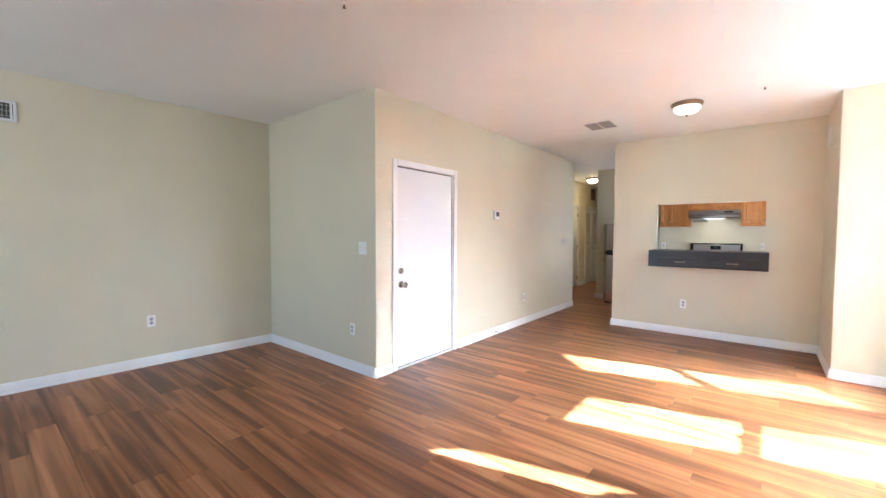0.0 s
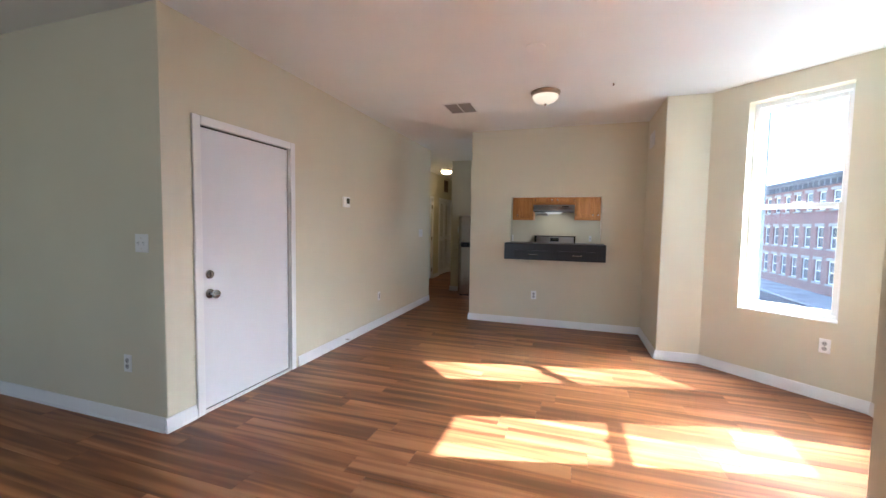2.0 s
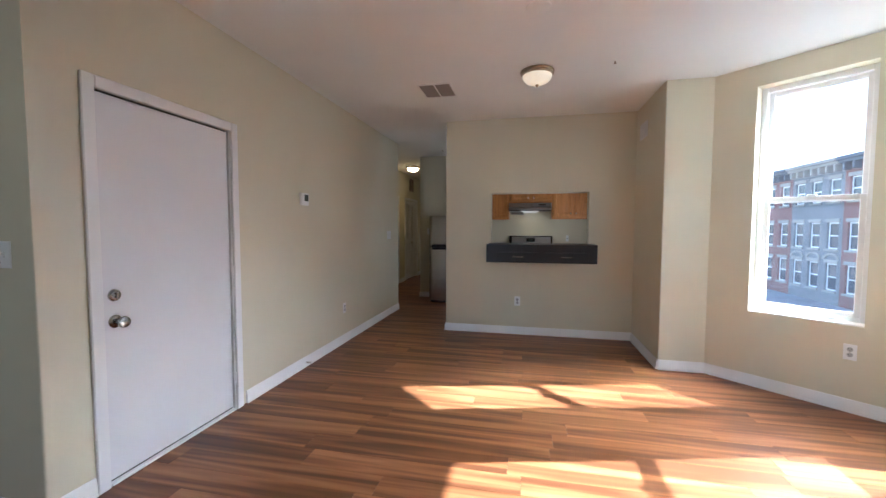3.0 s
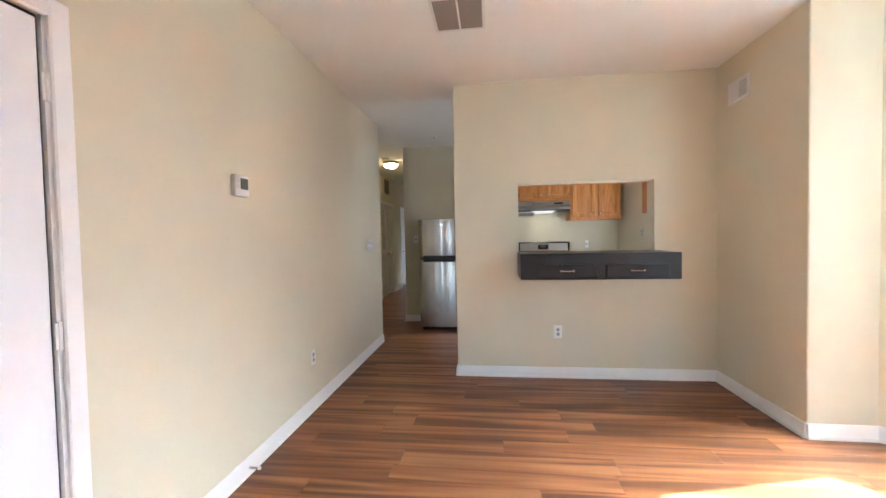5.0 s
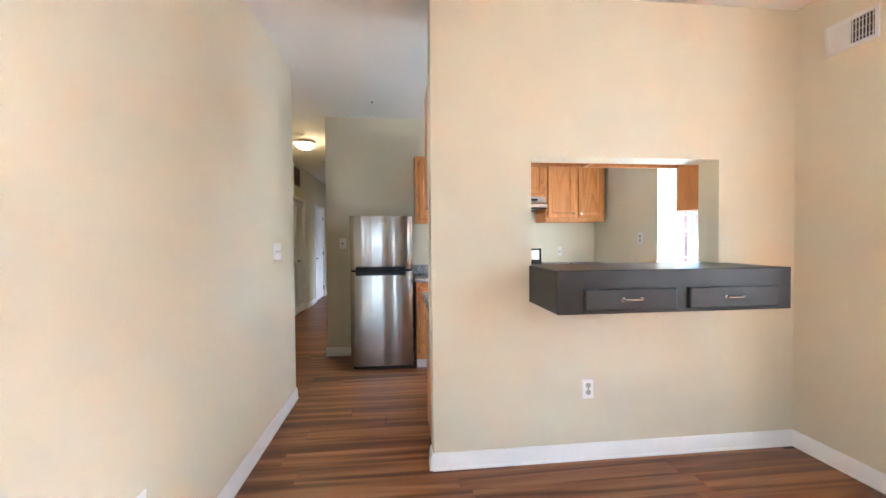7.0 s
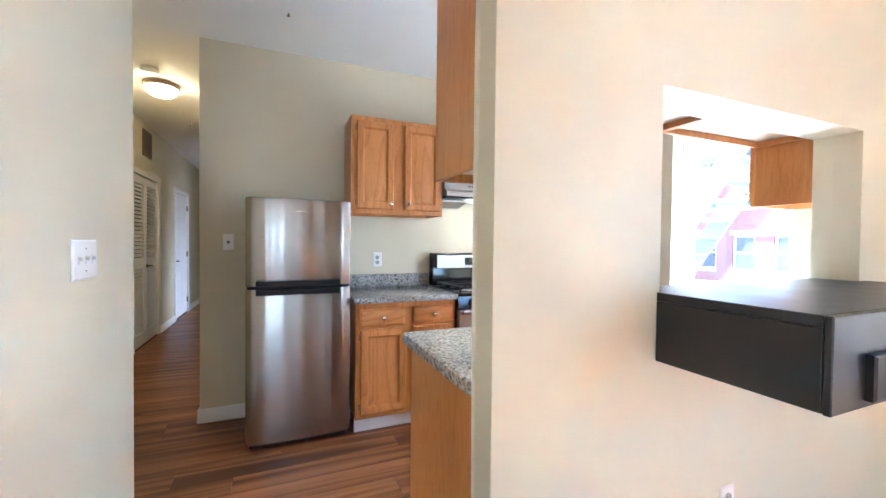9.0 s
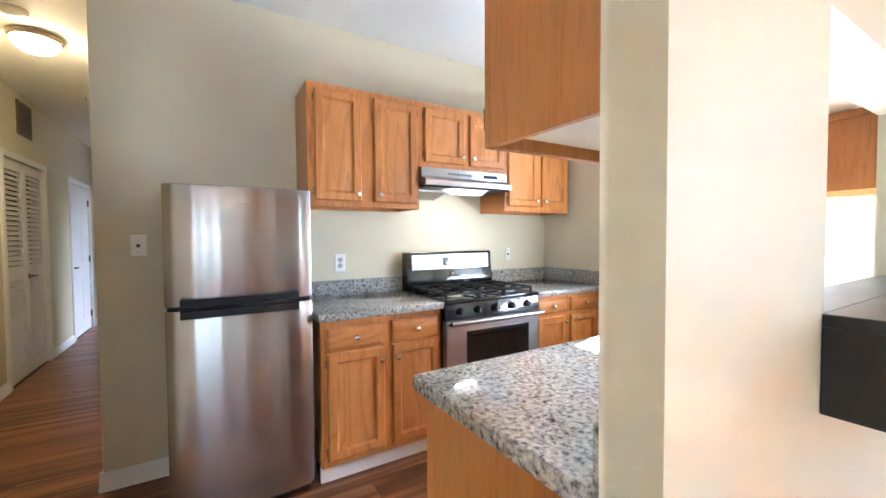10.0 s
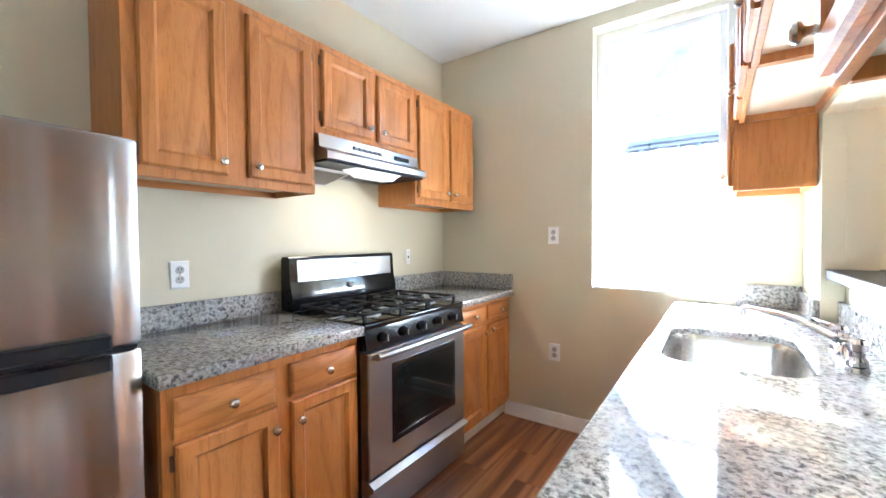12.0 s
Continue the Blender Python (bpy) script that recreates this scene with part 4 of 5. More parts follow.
for sgn in (-1, 1):
    hx0 = 0.575 + sgn * 0.102
    hd = lathe((hx0, 7.105, 0.930), [(0.023, 0), (0.022, 0.014), (0.016, 0.022), (0.017, 0.036), (0.024, 0.042), (0.025, 0.060), (0.019, 0.070), (0.008, 0.073), (0.001, 0.073)], 20)
    tube([(hx0, 7.105, 0.992), (hx0 + sgn * 0.025, 7.135, 1.000), (hx0 + sgn * 0.052, 7.155, 1.004)], [0.009, 0.007, 0.008], 10, hd)
    part("handle", hd, M_CHROME, faucet)

# ---- refrigerator ----
fridge = thing("refrigerator", -0.9275, 8.93, 0, "brushed stainless top-freezer refrigerator, doors closed", "refrigerator")
FX0, FX1, FY = -1.235, -0.620, 8.645
part("cabinet", box(FX0 + 0.004, FY + 0.068, 0.035, FX1 - 0.004, KITCH_N - 0.03, 1.535, 0.006), M_GREY, fridge, "dark grey painted cabinet")
part("grille", box(FX0 + 0.02, FY + 0.05, 0.012, FX1 - 0.02, FY + 0.067, 0.055, 0.003), M_BLACK, fridge)
for fx in (FX0 + 0.05, FX1 - 0.05):
    for fy in (FY + 0.10, KITCH_N - 0.09):
        part("foot", lathe((fx, fy, 0.001), [(0.016, 0), (0.016, 0.012), (0.008, 0.014), (0.008, 0.036)], 12), M_BLACK, fridge)


def fridge_door(z0, z1, name):
    n = 18
    ring = []
    for k in range(n + 1):
        s = -1 + 2 * k / n
        x = (FX0 + FX1) / 2 + s * (FX1 - FX0) / 2
        edge = max(0.0, abs(s) - 0.95) / 0.05
        ring.append((x, FY + 0.012 * s * s + 0.014 * edge ** 2))
    ring += [(FX1, FY + 0.062), (FX0, FY + 0.062)]
    rings = []
    for z, inn in ((z0, 0.008), (z0 + 0.004, 0.002), (z0 + 0.012, 0.0), (z1 - 0.012, 0.0), (z1 - 0.004, 0.002), (z1, 0.008)):
        c = Vector(((FX0 + FX1) / 2, FY + 0.04))
        rings.append([(x + (c.x - x) / abs(c.x - x + 1e-9) * min(inn, abs(c.x - x)), yy + (inn if yy < c.y else -inn), z) for x, yy in ring])
    return part(name, rings_mesh(rings), M_STEEL_FRIDGE, fridge, "brushed stainless door, slightly bowed")


lower_door = fridge_door(0.045, 0.992, "lower_door")
upper_door = fridge_door(1.004, 1.543, "freezer_door")
part("gasket", box(FX0 + 0.01, FY + 0.020, 0.9925, FX1 - 0.01, FY + 0.066, 1.0035), M_BLACK, fridge)
for za, zb, par in ((0.952, 0.990, lower_door), (1.006, 1.040, upper_door)):
    bmh = rings_mesh([[(-1.178 + i, yy, za + i * 0.6), (-0.690 - i, yy, za + i * 0.6), (-0.690 - i, yy, zb - i * 0.6), (-1.178 + i, yy, zb - i * 0.6)] for i, yy in ((0, FY + 0.016), (0, FY - 0.010), (0.006, FY - 0.016))])
    part("handle", bmh, M_BLACK, par, "glossy black recessed pull")
part("badge", box(-0.955, FY - 0.0015, 1.462, -0.895, FY + 0.004, 1.470, 0.001), M_CHROME, upper_door)

# ---- range ----
stove = thing("gas_range", 0.515, 8.9, 0, "stainless and black freestanding gas range, burners off", "range")
RX0, RX1, RY = 0.138, 0.894, 8.600
part("body", box(RX0, RY + 0.05, 0.03, RX1, KITCH_N - 0.02, 0.893, 0.003), M_BLACK, stove, "black side panels")
part("cooktop", box(RX0 - 0.002, RY + 0.010, 0.8935, RX1 + 0.002, 9.128, 0.918, 0.006, seg=2), M_ENAMEL, stove, "black enamel cooktop")
panel = part("control_panel", rings_mesh([[(x, RY + 0.049, 0.802), (x, RY + 0.004, 0.806), (x, RY + 0.012, 0.850), (x, RY + 0.020, 0.8925), (x, RY + 0.049, 0.8925)] for x in (RX0, RX1)]), M_ENAMEL, stove)
for k in range(5):
    kx = RX0 + 0.105 + k * (RX1 - RX0 - 0.21) / 4
    kn = part("knob", lathe((kx, RY + 0.012, 0.848), [(0.024, 0.002), (0.023, -0.006), (0.019, -0.010), (0.017, -0.026), (0.014, -0.029), (0.001, -0.029)], 20, "y"), M_BLACK, panel)
    part("grip", box(kx - 0.003, RY - 0.020, 0.833, kx + 0.003, RY - 0.014, 0.863, 0.001), M_STEEL, kn)
oven = part("oven_door", rings_mesh([[(RX0 + 0.003 + i, yy, 0.255 + i), (RX1 - 0.003 - i, yy, 0.255 + i), (RX1 - 0.003 - i, yy, 0.792 - i), (RX0 + 0.003 + i, yy, 0.792 - i)] for i, yy in ((0, RY + 0.049), (0, RY + 0.006), (0.005, RY))]), M_STEEL, stove, "stainless oven door")
win = part("oven_window_surround", rings_mesh([[(xx0 + i, yy, 0.360 + i), (xx1 - i, yy, 0.360 + i), (xx1 - i, yy, 0.722 - i), (xx0 + i, yy, 0.722 - i)] for xx0, xx1 in ((RX0 + 0.145, RX1 - 0.100),) for i, yy in ((0, RY + 0.004), (0, RY - 0.001), (0.004, RY - 0.003), (0.030, RY - 0.003), (0.033, RY - 0.001))]), M_ENAMEL, oven, "black enamel window surround")
part("oven_window", box(RX0 + 0.176, RY - 0.0035, 0.392, RX1 - 0.131, RY - 0.0008, 0.690), M_OVENGLASS, win, "dark tinted oven glass")
hb = tube([(RX0 + 0.010, RY - 0.046, 0.788), (RX0 + 0.06, RY - 0.050, 0.788), ((RX0 + RX1) / 2, RY - 0.054, 0.788), (RX1 - 0.06, RY - 0.050, 0.788), (RX1 - 0.010, RY - 0.046, 0.788)], 0.015, 14)
for hx0 in (RX0 + 0.03, RX1 - 0.03):
    tube([(hx0, RY + 0.002, 0.775), (hx0, RY - 0.046, 0.786)], 0.011, 10, hb)
part("handle", hb, M_STEEL, oven, "stainless bar handle")
drawer = part("storage_drawer", rings_mesh([[(RX0 + 0.003, yy, z) for yy, z in ((RY + 0.049, 0.045), (RY + 0.003, 0.045), (RY + 0.003, 0.195), (RY - 0.022, 0.214), (RY - 0.024, 0.228), (RY + 0.004, 0.246), (RY + 0.049, 0.246))],
                                            [(RX1 - 0.003, yy, z) for yy, z in ((RY + 0.049, 0.045), (RY + 0.003, 0.045), (RY + 0.003, 0.195), (RY - 0.022, 0.214), (RY - 0.024, 0.228), (RY + 0.004, 0.246), (RY + 0.049, 0.246))]]), M_STEEL, stove, "stainless storage drawer with pull lip")
for fx in (RX0 + 0.05, RX1 - 0.05):
    for fy in (RY + 0.10, KITCH_N - 0.09):
        part("foot", lathe((fx, fy, 0.001), [(0.016, 0), (0.016, 0.008), (0.008, 0.012), (0.008, 0.03)], 10), M_BLACK, stove)
guard_prof = [(9.216, 0.9185), (9.130, 0.9185), (9.122, 0.985), (9.140, 1.060), (9.148, 1.178), (9.156, 1.190), (9.205, 1.190), (9.216, 1.180)]
guard = part("backguard", rings_mesh([[(x, yy, z) for yy, z in guard_prof] for x in (RX0 + 0.002, RX1 - 0.002)]), M_ENAMEL, stove, "black enamel backguard")
steel_prof = [(9.143, 1.062), (9.1395, 1.064), (9.146, 1.172), (9.1495, 1.174)]
fascia = part("fascia", rings_mesh([[(x, yy - 0.002, z) for yy, z in steel_prof] for x in (RX0 + 0.045, RX1 - 0.030)]), M_STEEL, guard, "stainless control fascia")
part("clock", box(0.440, 9.1385, 1.085, 0.590, 9.1425, 1.150, 0.002), M_ENAMEL, fascia, "black clock panel")
part("display", box(0.480, 9.1370, 1.112, 0.550, 9.1387, 1.138), M_LCD, fascia)
part("badge", lathe((0.515, 9.121, 1.020), [(0.018, 0.004), (0.018, -0.001), (0.001, -0.001)], 16, "y"), M_CHROME, guard)
for bx, by, br in ((0.30, 8.76, 0.045), (0.73, 8.76, 0.05), (0.30, 9.00, 0.04), (0.73, 9.00, 0.038), (0.515, 8.88, 0.042)):
    b = part("burner", lathe((bx, by, 0.9185), [(br + 0.015, 0), (br + 0.012, 0.004), (br, 0.006), (br * 0.9, 0.014), (0.001, 0.014)], 20), M_STEEL, stove, "burner base")
    part("burner_cap", lathe((bx, by, 0.933), [(br * 0.86, 0), (br * 0.86, 0.006), (br * 0.7, 0.009), (0.001, 0.009)], 20), M_IRON, b)
for gx0, gx1 in ((RX0 + 0.025, 0.412), (0.416, 0.616), (0.620, RX1 - 0.025)):
    bm = None
    y0, y1 = RY + 0.045, 9.095
    for a, b, c, d in ((gx0, gx0 + 0.012, y0, y1), (gx1 - 0.012, gx1, y0, y1), (gx0 + 0.012, gx1 - 0.012, y0, y0 + 0.012), (gx0 + 0.012, gx1 - 0.012, y1 - 0.012, y1), (gx0 + 0.012, gx1 - 0.012, (y0 + y1) / 2 - 0.006, (y0 + y1) / 2 + 0.006)):
        bm = box(a, c, 0.944, b, d, 0.957, 0.003, bm)
    gm = (gx0 + gx1) / 2
    for q in (0.25, 0.75):
        yy = y0 + (y1 - y0) * q
        box(gx0 + 0.012, yy - 0.005, 0.946, gm - 0.028, yy + 0.005, 0.958, 0.002, bm)
        box(gm + 0.028, yy - 0.005, 0.946, gx1 - 0.012, yy + 0.005, 0.958, 0.002, bm)
        box(gm - 0.005, yy + 0.03, 0.946, gm + 0.005, yy + 0.10, 0.958, 0.002, bm)
        box(gm - 0.005, yy - 0.10, 0.946, gm + 0.005, yy - 0.03, 0.958, 0.002, bm)
    for fx in (gx0 + 0.006, gx1 - 0.006):
        for fy in (y0 + 0.006, y1 - 0.006):
            box(fx - 0.006, fy - 0.006, 0.9182, fx + 0.006, fy + 0.006, 0.9445, 0, bm)
    part("grate", bm, M_IRON, stove, "cast iron burner grate")

# ---- range hood ----
def slab_between(xs, corners):
    """A plate that runs along x between xs, with the given (y, z) section."""
    return rings_mesh([[(x, yy, z) for yy, z in corners] for x in xs])


hood = thing("range_hood", 0.5, 9.0, 1.615, "stainless under-cabinet range hood with its lamp on", "range hood")
HX0, HX1 = 0.136, 0.852
part("shell", rings_mesh([[(x, yy, z) for yy, z in ((KITCH_N - 0.003, 1.63), (KITCH_N - 0.003, 1.7635), (8.900, 1.7635), (8.894, 1.703), (8.846, 1.683), (8.838, 1.675), (8.838, 1.643), (8.846, 1.639), (8.852, 1.643), (9.20, 1.643), (9.20, 1.63))] for x in (HX0, HX1)]), M_STEEL, hood)
part("filter", box(HX0 + 0.006, 8.858, 1.63, HX1 - 0.006, 9.19, 1.6415), M_BLACK, hood, "dark grease filter")
part("switch_panel", box(0.64, 8.8885, 1.719, 0.76, 8.8965, 1.741, 0.002), M_BLACK, hood)
for k in range(6):
    part("vent_slot", box(0.34 + k * 0.035, 8.8885, 1.723, 0.365 + k * 0.035, 8.8965, 1.737, 0.001), M_GRILLE, hood)
part("lamp_lens", rings_mesh([[(0.33, 8.860, 1.6295), (0.66, 8.860, 1.6295), (0.66, 8.975, 1.6295), (0.33, 8.975, 1.6295)],
                              [(0.36, 8.864, 1.615), (0.63, 8.864, 1.615), (0.63, 8.965, 1.615), (0.36, 8.965, 1.615)],
                              [(0.39, 8.870, 1.591), (0.60, 8.870, 1.591), (0.60, 8.950, 1.595), (0.39, 8.950, 1.595)]]), glowing("hood_lamp_lens", (1.0, 0.88, 0.72), 0.03, (0.9, 0.87, 0.80)), hood, "glowing white hood lamp housing")
mesh_filter = part("mesh_filter", slab_between((0.165, 0.385), ((8.990, 1.615), (9.180, 1.575), (9.180, 1.581), (8.990, 1.621))), M_MESH, hood, "tilted aluminium mesh filter")
for xs, sec in (((0.160, 0.390), ((8.982, 1.614), (8.994, 1.611), (8.994, 1.623), (8.982, 1.625))), ((0.160, 0.390), ((9.178, 1.573), (9.190, 1.571), (9.190, 1.629), (9.178, 1.629))),
                ((0.158, 0.166), ((8.982, 1.614), (9.190, 1.572), (9.190, 1.584), (8.982, 1.626))), ((0.384, 0.392), ((8.982, 1.614), (9.190, 1.572), (9.190, 1.584), (8.982, 1.626)))):
    part("rim", slab_between(xs, sec), M_VENT, mesh_filter)
area_lamp("hood_lamp", (0.495, 8.93, 1.581), (0.495, 9.05, 1.0), 0.16, 0.06, 0.075, (1.0, 0.80, 0.56))

# ---- hall ----
door_casing("trim_2", "y", HALL_W, 10.0, 10.84, 2.03)
door_casing("trim_3", "y", HALL_W, 11.40, 12.40, 2.03)
door_casing("trim_4", "y", HALL_W, 13.33, 14.23, 2.03)


def panel_door(name, x, y0, y1, label, hinge_y, lever_y):
    ob = thing(name, x, (y0 + y1) / 2, 0.005, label, "door", "", "structure")
    leafd = part("door_leaf", box(x - 0.045, y0 + 0.014, 0.008, x - 0.012, y1 - 0.014, 2.026, 0.002), M_DOOR, ob)
    w = (y1 - y0 - 0.028)
    for c in (0, 1):
        for za, zb in ((0.20, 0.78), (0.98, 1.55), (1.66, 1.92)):
            a = y0 + 0.014 + 0.10 + c * (w - 0.08) / 2
            b = a + (w - 0.08) / 2 - 0.12
            part("door_panel", rings_mesh([[(x - 0.0125 + d, a + i, za + i), (x - 0.0125 + d, b - i, za + i), (x - 0.0125 + d, b - i, zb - i), (x - 0.0125 + d, a + i, zb - i)] for i, d in ((0, 0), (0.004, 0.006), (0.012, 0.006), (0.03, 0.003))]), M_DOOR, leafd)
    for hz in (0.22, 1.02, 1.82):
        part("hinge", box(x - 0.012, hinge_y - 0.012, hz - 0.045, x + 0.006, hinge_y + 0.012, hz + 0.045, 0.002), M_BRONZE, leafd, "dark bronze hinge")
    lv = lathe((x - 0.012, lever_y, 0.93), [(0.028, 0), (0.026, 0.008), (0.011, 0.012), (0.011, 0.040), (0.001, 0.042)], 16, "x")
    away = 1 if hinge_y > lever_y else -1
    tube([(x + 0.026, lever_y, 0.93), (x + 0.030, lever_y + away * 0.05, 0.932), (x + 0.028, lever_y + away * 0.105, 0.926)], [0.009, 0.008, 0.006], 10, lv)
    part("door_lever", lv, M_BRONZE, leafd, "dark bronze lever handle")
    return ob


panel_door("door_2", HALL_W, 10.0, 10.84, "white six-panel hall door, closed", 10.83, 10.07)
panel_door("door_3", HALL_W, 13.33, 14.23, "white six-panel hall door with bronze lever, closed", 14.22, 13.42)
structure("wall_behind_doors", wall_mesh((HALL_W - 0.125, 9.8), (HALL_W - 0.125, 14.6), -0.04, 0, H), M_WALL, plain + " behind the hall doors", "wall")

# dark brown stands in for the shade inside the closed closet
M_CLOSET_SHADE = painted("closet_shade_backing", (0.10, 0.075, 0.05), 0.8)
bifold = thing("door_4", HALL_W, 11.9, 0.005, "white louvred bifold closet doors, closed", "door", "", "structure")
slat_mesh = None
for y0 in (11.414, 11.902):
    y1 = y0 + 0.484
    bm = None
    for a, b, c, d in ((y0, y0 + 0.055, 0.012, 2.022), (y1 - 0.055, y1, 0.012, 2.022), (y0 + 0.055, y1 - 0.055, 0.012, 0.16), (y0 + 0.055, y1 - 0.055, 0.93, 1.06), (y0 + 0.055, y1 - 0.055, 1.93, 2.022)):
        bm = box(HALL_W - 0.040, a, c, HALL_W - 0.010, b, d, 0.002, bm)
    lf = part("door_leaf", bm, M_DOOR, bifold)
    for za, zb, n in ((0.165, 0.925, 17), (1.065, 1.925, 19)):
        for k in range(n):
            zz = za + (zb - za) * (k + 0.5) / n
            if slat_mesh is None:
                ob = part("slat", rings_mesh([[(-0.036, yy, 0.017), (-0.033, yy, 0.020), (-0.012, yy, -0.014), (-0.015, yy, -0.017)] for yy in (0, 0.374)]), M_DOOR, lf)
                slat_mesh = ob.data
            else:
                ob = new("slat", slat_mesh)
                ob.parent = lf
            ob.location = (HALL_W, y0 + 0.055, zz)
lv = lathe((HALL_W - 0.010, 11.95, 0.95), [(0.026, 0), (0.024, 0.006), (0.010, 0.010), (0.010, 0.036), (0.001, 0.038)], 16, "x")
tube([(HALL_W + 0.024, 11.95, 0.95), (HALL_W + 0.028, 12.00, 0.952), (HALL_W + 0.026, 12.06, 0.947)], [0.009, 0.008, 0.006], 10, lv)
part("door_lever", lv, M_BRONZE, bifold, "dark bronze lever handle")
# board behind the slats, its dark colour is the closet's shade
structure("closet_shade_board", box(HALL_W - 0.118, 11.402, 0.0, HALL_W - 0.104, 12.398, 2.028), M_CLOSET_SHADE, "dark board painted as the unlit closet behind the louvres", "closet")

hv = thing("wall_vent", HALL_W, 11.9, 2.27, "dark metal return grille above the closet", "vent")
bm = None
for a, b, c, d in ((11.75, 11.775, 2.28, 2.60), (12.075, 12.10, 2.28, 2.60), (11.775, 12.075, 2.28, 2.305), (11.775, 12.075, 2.575, 2.60)):
    bm = box(HALL_W + 0.0005, a, c, HALL_W + 0.012, b, d, 0.003, bm)
part("frame", bm, M_BRONZE, hv)
part("backing", box(HALL_W + 0.0005, 11.775, 2.305, HALL_W + 0.003, 12.075, 2.575), M_DUCT, hv)
for k in range(12):
    zz = 2.305 + 0.27 * (k + 0.5) / 12
    part("slat", box(HALL_W + 0.004, 11.775, zz - 0.007, HALL_W + 0.009, 12.075, zz + 0.006), M_BRONZE, hv)


# ---- outdoors: the row houses across the street and a fire escape ----
def brick_far(name, colour, mortar):
    m = material(name, colour, 0.85)
    geo = node(m, "ShaderNodeNewGeometry")
    mp = node(m, "ShaderNodeMapping")
    mp.inputs["Rotation"].default_value = (0, radians(90), radians(90))
    b = node(m, "ShaderNodeTexBrick")
    b.inputs["Scale"].default_value = 4.0
    b.inputs["Color1"].default_value = (*colour, 1)
    b.inputs["Color2"].default_value = (*[c * 0.7 for c in colour], 1)
    b.inputs["Mortar"].default_value = (*mortar, 1)
    sep, com = node(m, "ShaderNodeSeparateXYZ"), node(m, "ShaderNodeCombineXYZ")
    link(m, geo.outputs["Position"], sep.inputs[0])
    link(m, sep.outputs["Y"], com.inputs["X"])
    link(m, sep.outputs["Z"], com.inputs["Y"])
    link(m, com.outputs[0], b.inputs["Vector"])
    stain = ramp_of(m, noise_of(m, geo.outputs["Position"], 0.5, 4), [(0.3, (0.75, 0.75, 0.75)), (0.7, (1.05, 1.05, 1.05))])
    set_input(m, "Base Color", mix_of(m, 1.0, b.outputs["Color"], stain, "MULTIPLY"))
    return m


M_RED, M_GREYBRICK = brick_far("red_brick", (0.29, 0.10, 0.07), (0.28, 0.23, 0.20)), brick_far("grey_painted_brick", (0.27, 0.265, 0.26), (0.22, 0.215, 0.21))
M_STONE = painted("pale_stone", (0.42, 0.38, 0.32), 0.8, 0.3, 0.2)
M_CORNICE = painted("dark_painted_cornice", (0.12, 0.13, 0.15), 0.6, 0.2, 0.2)
M_DARKPANE = material("dark_reflecting_pane", (0.05, 0.06, 0.075), 0.04)


